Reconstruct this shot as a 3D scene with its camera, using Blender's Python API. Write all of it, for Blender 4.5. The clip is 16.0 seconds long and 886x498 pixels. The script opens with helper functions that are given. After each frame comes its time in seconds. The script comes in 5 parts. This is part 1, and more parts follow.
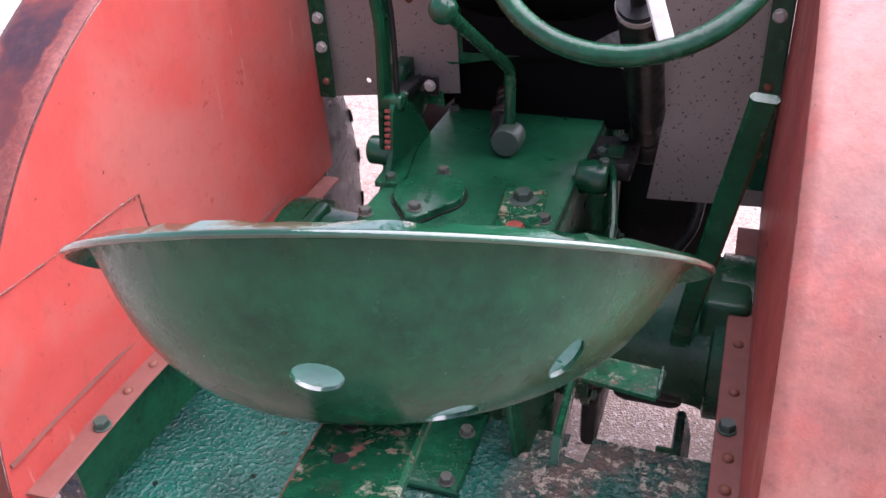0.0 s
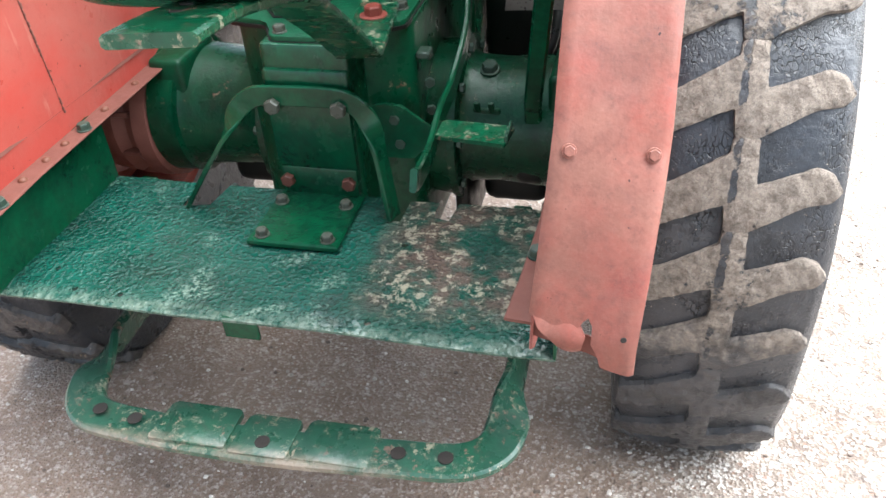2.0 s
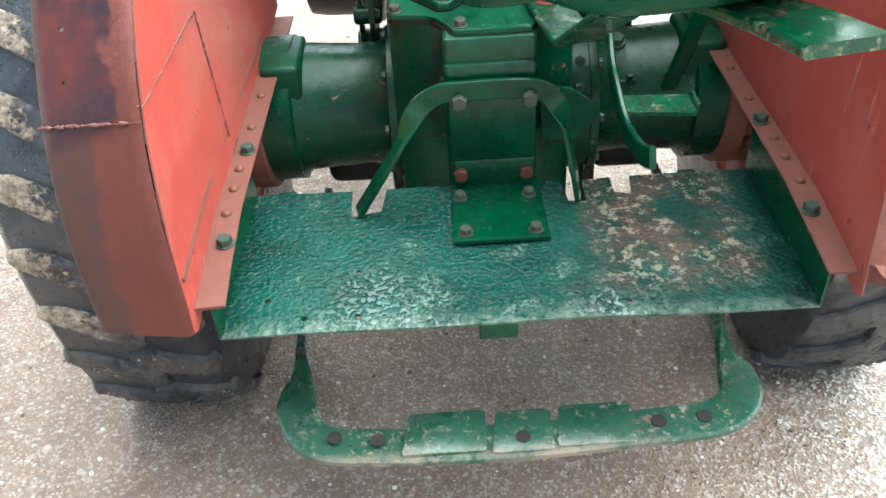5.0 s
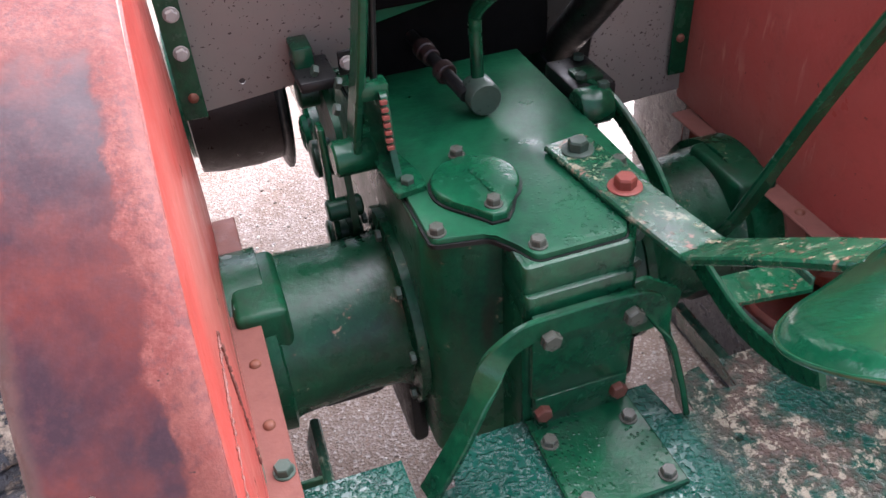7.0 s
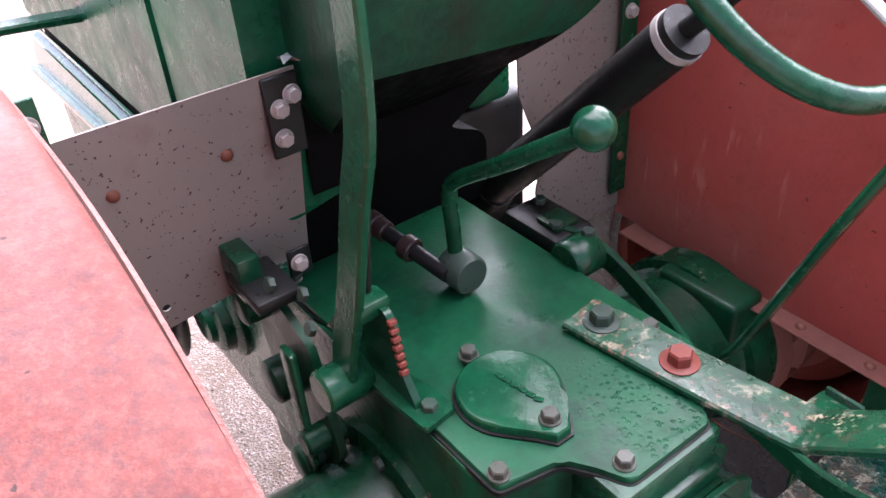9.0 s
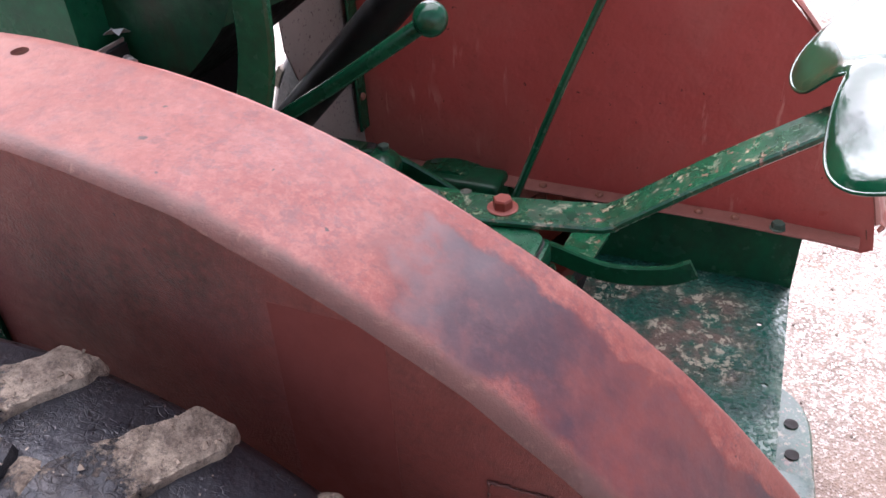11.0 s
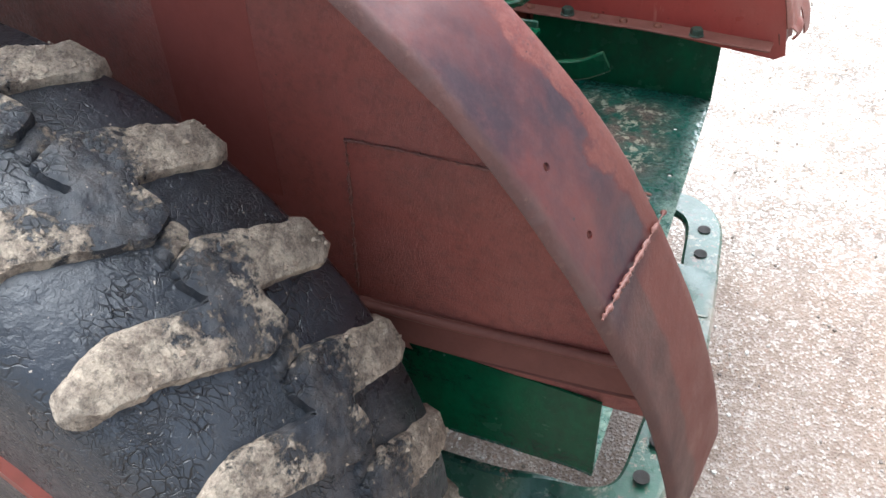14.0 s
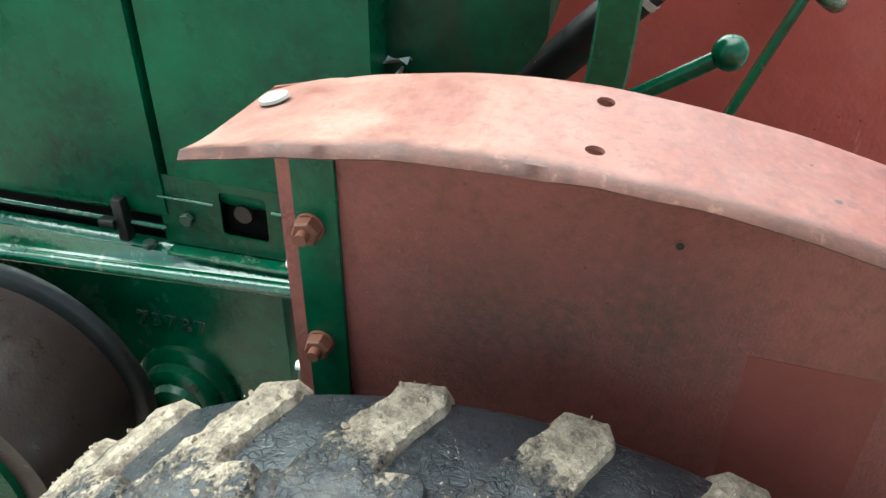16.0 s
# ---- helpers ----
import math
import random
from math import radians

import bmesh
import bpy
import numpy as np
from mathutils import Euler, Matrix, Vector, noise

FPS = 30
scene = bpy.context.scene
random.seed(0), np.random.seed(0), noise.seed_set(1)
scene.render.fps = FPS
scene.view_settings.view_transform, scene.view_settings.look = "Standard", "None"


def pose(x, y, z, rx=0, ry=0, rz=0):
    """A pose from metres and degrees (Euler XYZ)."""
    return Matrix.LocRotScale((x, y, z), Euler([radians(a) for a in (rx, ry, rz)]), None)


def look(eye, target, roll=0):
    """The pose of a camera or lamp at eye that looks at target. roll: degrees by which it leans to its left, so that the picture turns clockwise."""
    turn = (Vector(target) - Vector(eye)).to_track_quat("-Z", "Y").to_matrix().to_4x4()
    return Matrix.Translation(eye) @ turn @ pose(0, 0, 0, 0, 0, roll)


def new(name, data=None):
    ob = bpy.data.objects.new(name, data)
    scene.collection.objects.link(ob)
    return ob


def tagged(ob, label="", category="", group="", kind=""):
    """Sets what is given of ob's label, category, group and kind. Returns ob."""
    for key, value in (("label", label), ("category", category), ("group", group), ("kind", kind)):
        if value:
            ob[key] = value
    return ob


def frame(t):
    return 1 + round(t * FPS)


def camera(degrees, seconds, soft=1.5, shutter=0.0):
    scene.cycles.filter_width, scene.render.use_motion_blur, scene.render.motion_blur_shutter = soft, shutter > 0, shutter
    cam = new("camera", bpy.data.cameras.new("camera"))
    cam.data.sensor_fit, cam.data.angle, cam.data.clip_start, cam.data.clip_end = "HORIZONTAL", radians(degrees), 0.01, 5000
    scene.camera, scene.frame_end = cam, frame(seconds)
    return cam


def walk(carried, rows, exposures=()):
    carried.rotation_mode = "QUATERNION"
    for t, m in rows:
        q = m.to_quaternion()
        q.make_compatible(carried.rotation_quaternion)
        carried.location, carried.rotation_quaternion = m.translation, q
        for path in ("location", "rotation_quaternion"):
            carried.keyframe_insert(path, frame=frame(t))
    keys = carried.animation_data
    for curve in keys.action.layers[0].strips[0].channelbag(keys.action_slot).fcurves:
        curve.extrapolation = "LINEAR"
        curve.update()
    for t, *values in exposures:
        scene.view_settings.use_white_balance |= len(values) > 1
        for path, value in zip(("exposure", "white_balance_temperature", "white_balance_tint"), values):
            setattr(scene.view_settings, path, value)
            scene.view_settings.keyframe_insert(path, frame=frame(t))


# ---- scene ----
cam = camera(57.0, 16.0)
EXPOSURES = [(0.0, 3.35, 6150, 36), (1.0, 3.5, 6100, 20), (2.0, 3.62, 6200, 6), (3.0, 3.6, 6050, -5), (3.5, 3.6, 6050, -8), (6.0, 3.65, 6100, 8), (7.0, 3.65, 6150, 22), (8.0, 3.85, 6150, 27),
             (10.5, 3.5, 6200, 26), (12.0, 2.8, 6200, 16), (13.0, 3.15, 5950, 6), (14.0, 3.35, 5950, 5), (15.0, 3.35, 6450, 10), (15.5, 3.4, 6400, 4), (16.0, 3.5, 6100, -10)]
PATH = [
    (0, (0.42, -0.639, 1.6), (-0.211, 0.927, 0.527), -3.8),
    (0.5, (0.434, -0.711, 1.537), (-0.054, 0.889, 0.441), -4.9),
    (1, (0.488, -0.783, 1.483), (0.083, 0.813, 0.348), -4.4),
    (1.5, (0.557, -0.855, 1.433), (0.128, 0.713, 0.268), -4.1),
    (2, (0.591, -0.908, 1.418), (0.153, 0.643, 0.235), -4.2),
    (2.5, (0.579, -0.967, 1.428), (0.147, 0.584, 0.243), -4.3),
    (3, (0.481, -1.038, 1.43), (0.081, 0.522, 0.244), -4.8),
    (3.5, (0.339, -1.105, 1.439), (0.0, 0.473, 0.257), -5.0),
    (3.7, (0.286, -1.113, 1.444), (-0.033, 0.47, 0.265), -5.0),
    (5.8, (-0.283, -0.763, 1.518), (-0.147, 0.748, 0.214), -3.7),
    (6, (-0.314, -0.7, 1.525), (-0.152, 0.809, 0.222), -3.9),
    (6.5, (-0.369, -0.532, 1.553), (-0.118, 0.984, 0.273), -4.5),
    (7, (-0.444, -0.374, 1.57), (0.006, 1.122, 0.322), -4.0),
    (7.5, (-0.525, -0.254, 1.598), (0.094, 1.213, 0.388), -3.8),
    (8, (-0.538, -0.165, 1.61), (0.177, 1.292, 0.442), -3.1),
    (8.2, (-0.529, -0.117, 1.612), (0.208, 1.336, 0.452), -3.1),
    (10.3, (-0.806, 0.123, 1.624), (0.523, 1.049, 0.452), -3.0),
    (10.5, (-0.857, 0.113, 1.617), (0.516, 0.982, 0.451), -2.3),
    (11, (-0.971, 0.125, 1.602), (0.523, 0.782, 0.447), -3.7),
    (11.5, (-1.061, 0.148, 1.569), (0.499, 0.569, 0.391), -3.0),
    (12, (-1.096, 0.077, 1.538), (0.438, 0.471, 0.317), -1.6),
    (12.5, (-1.104, -0.014, 1.497), (0.359, 0.522, 0.244), -1.6),
    (13, (-1.102, -0.06, 1.464), (0.326, 0.563, 0.21), -2.1),
    (13.5, (-1.114, -0.088, 1.429), (0.284, 0.554, 0.152), -3.0),
    (14, (-1.128, -0.088, 1.438), (0.265, 0.539, 0.147), -2.8),
    (14.5, (-1.159, 0.032, 1.504), (0.287, 0.599, 0.244), -1.5),
    (15, (-1.187, 0.236, 1.576), (0.34, 0.7, 0.371), -0.6),
    (15.5, (-1.151, 0.426, 1.606), (0.413, 0.849, 0.434), 0.2),
    (16, (-1.085, 0.643, 1.627), (0.501, 1.046, 0.477), 0.8),
]
walk(cam, [(t, look(eye, target, roll)) for t, eye, target, roll in PATH], EXPOSURES)

from mathutils import geometry

# ---- world and light ----
world = bpy.data.worlds.new("sky")
scene.world = world
world.use_nodes = True
wn, wl = world.node_tree.nodes, world.node_tree.links
wn.clear()
sky = wn.new("ShaderNodeTexSky")
sky.sky_type, sky.sun_disc = "NISHITA", False
sky.sun_elevation, sky.sun_rotation = radians(57.1), radians(53.4)
sky.air_density, sky.dust_density, sky.ozone_density = 1.0, 1.5, 1.5
soften = wn.new("ShaderNodeHueSaturation")
soften.inputs["Saturation"].default_value = 0.5
back = wn.new("ShaderNodeBackground")
back.inputs["Strength"].default_value = 0.037
wout = wn.new("ShaderNodeOutputWorld")
wl.new(sky.outputs[0], soften.inputs["Color"])
wl.new(soften.outputs[0], back.inputs["Color"])
wl.new(back.outputs[0], wout.inputs["Surface"])
sun_data = bpy.data.lights.new("sun", "SUN")
sun_data.energy, sun_data.angle, sun_data.color = 1.5, radians(96), (1.0, 0.985, 0.98)
sun = new("sun", sun_data)
sun.matrix_world = look((0.70, 0.52, 1.35), (0, 0, 0))


# ---- materials ----
class Mat:
    """A small builder of node materials in object space, in metres."""

    def __init__(self, name):
        self.m = bpy.data.materials.new(name)
        self.m.use_nodes = True
        self.t = self.m.node_tree
        self.b = self.t.nodes["Principled BSDF"]
        self.pos = self.t.nodes.new("ShaderNodeTexCoord").outputs["Object"]

    def node(self, kind, **inputs):
        n = self.t.nodes.new(kind)
        for key, value in inputs.items():
            self.put(n, key.replace("_", " "), value)
        return n

    def put(self, n, key, value):
        socket = n.inputs[key]
        if hasattr(value, "is_linked"):
            self.t.links.new(value, socket)
        else:
            socket.default_value = value

    def noise(self, scale, detail=4.0, rough=0.6, distortion=0.0, offset=(0, 0, 0), stretch=(1, 1, 1)):
        v = self.node("ShaderNodeMapping", Vector=self.pos, Location=offset, Scale=stretch).outputs[0]
        return self.node("ShaderNodeTexNoise", Vector=v, Scale=scale, Detail=detail, Roughness=rough, Distortion=distortion).outputs["Fac"]

    def voronoi(self, scale, feature="F1", out="Distance", randomness=1.0):
        n = self.node("ShaderNodeTexVoronoi", Vector=self.pos, Scale=scale, Randomness=randomness)
        n.feature = feature
        return n.outputs[out]

    def ramp(self, fac, lo, hi, a=0.0, b=1.0):
        n = self.node("ShaderNodeMapRange", Value=fac)
        for i, v in zip((1, 2, 3, 4), (lo, hi, a, b)):
            n.inputs[i].default_value = v
        return n.outputs[0]

    def math(self, op, a, b=0.5):
        n = self.t.nodes.new("ShaderNodeMath")
        n.operation = op
        n.use_clamp = True
        for i, v in enumerate((a, b)):
            if hasattr(v, "is_linked"):
                self.t.links.new(v, n.inputs[i])
            else:
                n.inputs[i].default_value = v
        return n.outputs[0]

    def mix(self, fac, a, b):
        n = self.t.nodes.new("ShaderNodeMix")
        n.data_type = "RGBA"
        for i, v in ((0, fac), (6, a), (7, b)):
            if hasattr(v, "is_linked"):
                self.t.links.new(v, n.inputs[i])
            else:
                n.inputs[i].default_value = (*v, 1) if isinstance(v, tuple) and len(v) == 3 else v
        return n.outputs[2]

    def axis(self, name):
        return self.node("ShaderNodeSeparateXYZ", Vector=self.pos).outputs[name]

    def random(self):
        return self.t.nodes.new("ShaderNodeObjectInfo").outputs["Random"]

    def bump(self, height, strength, distance, below=None):
        n = self.node("ShaderNodeBump", Height=height, Strength=strength, Distance=distance)
        if below is not None:
            self.put(n, "Normal", below)
        return n.outputs[0]

    def done(self, colour, rough, normal=None, metal=0.0, spec=0.5, coat=0.0, coat_rough=0.1):
        self.put(self.b, "Base Color", (*colour, 1) if isinstance(colour, tuple) else colour)
        self.put(self.b, "Roughness", rough)
        self.put(self.b, "Metallic", metal)
        self.put(self.b, "Specular IOR Level", spec)
        self.put(self.b, "Coat Weight", coat)
        self.put(self.b, "Coat Roughness", coat_rough)
        if normal is not None:
            self.put(self.b, "Normal", normal)
            self.put(self.b, "Coat Normal", normal)
        return self.m


GREEN, DEEP = (0.0024, 0.046, 0.0190), (0.0009, 0.014, 0.0072)
PRIMER, CHALK = (0.20, 0.085, 0.065), (0.34, 0.30, 0.22)


def green_paint(name, wear=0.0, rough=0.26, lump=0.0, chalk=0.0, tone=1.0, oil=0.0, cast=0.35, dust=0.07, spec=0.22, coat=0.0, beads_at=None, bleached=0.0):
    """Thick glossy brush-painted green; wear gives chips, oil brown runs, cast the roughness of the iron below."""
    k = Mat(name)
    base = k.mix(k.ramp(k.noise(6, 6, 0.65), 0.32, 0.68), tuple(c * tone for c in DEEP), tuple(c * tone for c in GREEN))
    base = k.mix(k.ramp(k.noise(70, 4), 0.40, 0.8, 0, 0.35), base, tuple(c * tone * 1.6 for c in GREEN))
    if oil:
        runs = k.math("MULTIPLY", k.ramp(k.noise(24, 6, 0.7, 0.3, stretch=(1, 1, 0.22)), 0.44, 0.64), k.ramp(k.noise(5, 3, offset=(4, 4, 1)), 0.36, 0.60, 0, oil))
        base = k.mix(runs, base, k.mix(k.noise(60, 5), (0.005, 0.004, 0.003), (0.030, 0.017, 0.011)))
    if wear:
        chips = k.math("MULTIPLY", k.ramp(k.noise(80, 7, 0.7, 0.2), 0.55, 0.60), k.ramp(k.noise(17, 5, 0.65, 0.2, offset=(1, 6, 2)), 0.62 - 0.16 * wear, 0.68 - 0.12 * wear, 0, 0.85))
        base = k.mix(chips, base, k.mix(k.ramp(k.noise(23, 3, offset=(3, 1, 2)), 0.45, 0.55), PRIMER, (0.30, 0.25, 0.17)))
        grime = k.ramp(k.noise(30, 6, 0.7, 0.4, (8, 2, 2)), 0.56, 0.70, 0, 0.6 * wear)
        base = k.mix(grime, base, (0.035, 0.026, 0.018))
    if chalk:
        base = k.mix(k.ramp(k.noise(26, 8, 0.75, 0.4, offset=(5, 5, 0)), 0.57, 0.66, 0, chalk), base, CHALK)
    if bleached:
        base = k.mix(k.ramp(k.noise(7, 6, 0.65, 0.2, (2, 6, 1)), 0.36, 0.66, 0.15, bleached), base, (0.085, 0.150, 0.128))
        rub = k.math("MULTIPLY", k.ramp(k.axis("Y"), -0.080, -0.104), k.ramp(k.noise(16, 7, 0.7, 0.2, (5, 1, 3)), 0.38, 0.58))
        base = k.mix(k.math("MULTIPLY", rub, 0.85), base, k.mix(k.noise(50, 5, 0.7), (0.13, 0.085, 0.062), (0.38, 0.31, 0.24)))
    film = k.ramp(k.noise(3.6, 5, 0.6, 0, (7, 0, 1)), 0.45, 0.8, 0, dust)
    r = k.math("ADD", k.ramp(k.noise(18, 6), 0.3, 0.75, max(0.05, rough - 0.16), rough + 0.08), film)
    h = k.bump(k.noise(130, 4), 0.35, 0.0012)
    if cast:
        h = k.bump(k.noise(42, 5, 0.65), cast, 0.0035, h)
    if lump:
        wet = k.ramp(k.noise(8, 3, offset=(0, 3, 3)), 0.46, 0.58)
        if beads_at:
            x, y = k.axis("X"), k.axis("Y")
            wet = k.math("MULTIPLY", k.math("MAXIMUM", wet, 0.5), k.math("MULTIPLY", k.ramp(x, beads_at[0] - 0.05, beads_at[0] + 0.01), k.ramp(y, beads_at[1] + 0.06, beads_at[1] - 0.02)))
        beads = k.math("MULTIPLY", k.ramp(k.voronoi(120), 0.36, 0.16), wet)
        h = k.bump(beads, min(1.0, lump * 6), 0.0024, h)
    h = k.bump(k.noise(9, 3), 0.25, 0.006, h)
    return k.done(base, r, h, spec=spec, coat=coat, coat_rough=max(0.04, rough - 0.16))


def plate_paint():
    """Wet, stippled foot plate with worn patches on one half."""
    k = Mat("wet_plate_paint")
    x, y = k.axis("X"), k.axis("Y")
    base = k.mix(k.ramp(k.noise(7, 6, 0.6), 0.3, 0.7), (0.0014, 0.031, 0.021), (0.006, 0.068, 0.047))
    base = k.mix(k.ramp(k.noise(11, 6, 0.65, 0.2, (1, 4, 0)), 0.56, 0.68, 0, 0.55), base, (0.020, 0.030, 0.028))
    pale = k.math("MULTIPLY", k.ramp(k.noise(10, 5, 0.6, 0.2, (6, 1, 0)), 0.56, 0.68), k.ramp(k.noise(150, 5, 0.7), 0.46, 0.60, 0, 0.55))
    base = k.mix(pale, base, (0.25, 0.34, 0.27))
    near = k.math("MULTIPLY", k.ramp(x, 0.13, 0.20), k.ramp(x, 0.46, 0.40))
    near = k.math("MULTIPLY", near, k.ramp(y, 0.03, 0.12))
    mould = k.math("MULTIPLY", near, k.ramp(k.noise(6, 4, 0.55, 0, (2, 2, 0)), 0.34, 0.44))
    base = k.mix(k.math("MULTIPLY", mould, k.ramp(k.noise(16, 5, 0.65), 0.42, 0.58, 0, 0.8)), base, (0.115, 0.072, 0.058))
    bits = k.math("MULTIPLY", mould, k.ramp(k.noise(46, 8, 0.74, 0.2, (0, 0, 4)), 0.525, 0.585))
    base = k.mix(k.math("MULTIPLY", bits, 0.9), base, k.mix(k.noise(90, 4), (0.24, 0.21, 0.15), (0.42, 0.38, 0.28)))
    rub = k.math("MULTIPLY", k.ramp(y, 0.035, -0.005), k.ramp(k.noise(34, 6, 0.7), 0.40, 0.6))
    base = k.mix(k.math("MULTIPLY", rub, 0.6), base, (0.27, 0.32, 0.25))
    wet = k.ramp(k.noise(6, 4, 0.55, 0, (0, 7, 0)), 0.36, 0.62, 0.24, 0.06)
    r = k.math("MAXIMUM", wet, k.math("MULTIPLY", bits, 0.7))
    h = k.bump(k.ramp(k.noise(110, 3, 0.5), 0.45, 0.72), 1.0, 0.0028)
    h = k.bump(k.noise(14, 3), 0.3, 0.006, h)
    return k.done(base, r, h, spec=0.30, coat=0.22, coat_rough=0.16)


def rolled_edge(k, base):
    """Brown rust along the rolled outer edge of a mudguard's strip."""
    y = k.axis("Y")
    out = k.math("ABSOLUTE", k.axis("X"))
    out = k.math("SUBTRACT", out, k.ramp(y, 0.80, 0.94, 0.0, 0.008))
    edge = k.ramp(k.math("ADD", out, k.ramp(k.noise(26, 5, 0.7), 0.3, 0.7, -0.004, 0.004)), 0.626, 0.637)
    rust = k.mix(k.noise(6, 6, 0.65), (0.060, 0.024, 0.019), (0.125, 0.046, 0.034))
    rust = k.mix(k.ramp(k.noise(38, 7, 0.75, 0.2), 0.44, 0.64, 0, 0.6), rust, (0.030, 0.016, 0.014))
    rust = k.mix(k.ramp(k.noise(80, 6, 0.7, 0, (4, 4, 4)), 0.58, 0.70, 0, 0.5), rust, (0.24, 0.13, 0.095))
    rust = k.mix(k.ramp(y, 0.62, 0.30, 0, 0.65), rust, (0.062, 0.030, 0.024))
    return k.mix(edge, base, rust)


def red_paint(name, stain=0.0, fade=0.0, rough=0.5):
    k = Mat(name)
    base = k.mix(k.noise(5, 6, 0.65), (0.19, 0.040, 0.029), (0.28, 0.062, 0.046))
    base = k.mix(k.ramp(k.noise(2.2, 3, offset=(4, 2, 0)), 0.4, 0.7, 0, 0.55), base, (0.22, 0.075, 0.055))
    base = k.mix(k.ramp(k.noise(55, 6, 0.7), 0.48, 0.75, 0, 0.5), base, (0.11, 0.034, 0.026))
    if fade:
        base = k.mix(k.ramp(k.noise(6.5, 7, 0.65, 0.6, (9, 1, 3)), 0.34, 0.62, 0, fade), base, (0.235, 0.098, 0.072))
        base = k.mix(k.ramp(k.noise(9, 6, 0.6, 0.2, (3, 3, 7)), 0.42, 0.66, 0, 0.75), base, (0.145, 0.060, 0.043))
        base = k.mix(k.ramp(k.noise(170, 5, 0.75), 0.46, 0.70, 0, fade * 0.2), base, (0.30, 0.145, 0.112))
        base = k.mix(k.ramp(k.noise(65, 7, 0.78, 0.1, (6, 2, 5)), 0.50, 0.66, 0, fade * 0.5), base, (0.105, 0.042, 0.034))
        base = k.mix(k.ramp(k.noise(21, 6, 0.7, 0.2, (1, 7, 2)), 0.56, 0.66, 0, fade * 0.45), base, (0.125, 0.048, 0.044))
    if stain:
        dark = k.ramp(k.noise(5.0, 6, 0.55, 0.8, (2, 8, 6)), 0.52, 0.60, 0, stain)
        base = k.mix(dark, base, k.mix(k.noise(60, 5), (0.045, 0.026, 0.032), (0.10, 0.042, 0.036)))
    base = k.mix(k.ramp(k.noise(90, 2, offset=(1, 1, 9)), 0.73, 0.76), base, (0.03, 0.014, 0.012))
    r = k.ramp(k.noise(20, 5), 0.3, 0.7, rough - 0.16, rough + 0.16)
    h = k.bump(k.noise(190, 4, 0.6), 0.3, 0.0012)
    h = k.bump(k.noise(8, 3), 0.3, 0.010, h)
    return k.done(base, r, h, spec=0.3)


def fresh_paint(name, lo, hi, worn, dark):
    """Brush-painted red with rubbed and scratched places."""
    k = Mat(name)
    base = k.mix(k.noise(5, 6, 0.6), lo, hi)
    base = k.mix(k.ramp(k.noise(2.6, 6, 0.6, 0.4, (4, 2, 0)), 0.46, 0.64, 0, 0.75), base, worn)
    base = k.mix(k.ramp(k.noise(30, 7, 0.75), 0.54, 0.70, 0, 0.5), base, dark)
    rubs = k.math("MULTIPLY", k.ramp(k.noise(40, 5, 0.6, 0, (2, 0, 0), (1, 1, 0.15)), 0.62, 0.68), k.ramp(k.noise(4, 3, offset=(6, 3, 2)), 0.50, 0.60, 0, 0.7))
    base = k.mix(rubs, base, (0.42, 0.17, 0.13))
    base = k.mix(k.ramp(k.noise(75, 3, 0.6, 0, (1, 1, 9)), 0.70, 0.73), base, (0.09, 0.02, 0.015))
    r = k.ramp(k.noise(9, 5), 0.3, 0.7, 0.26, 0.52)
    h = k.bump(k.noise(160, 4, 0.65), 0.4, 0.0012)
    h = k.bump(k.noise(7, 4), 0.45, 0.014, h)
    return k.done(base, r, h, spec=0.3)


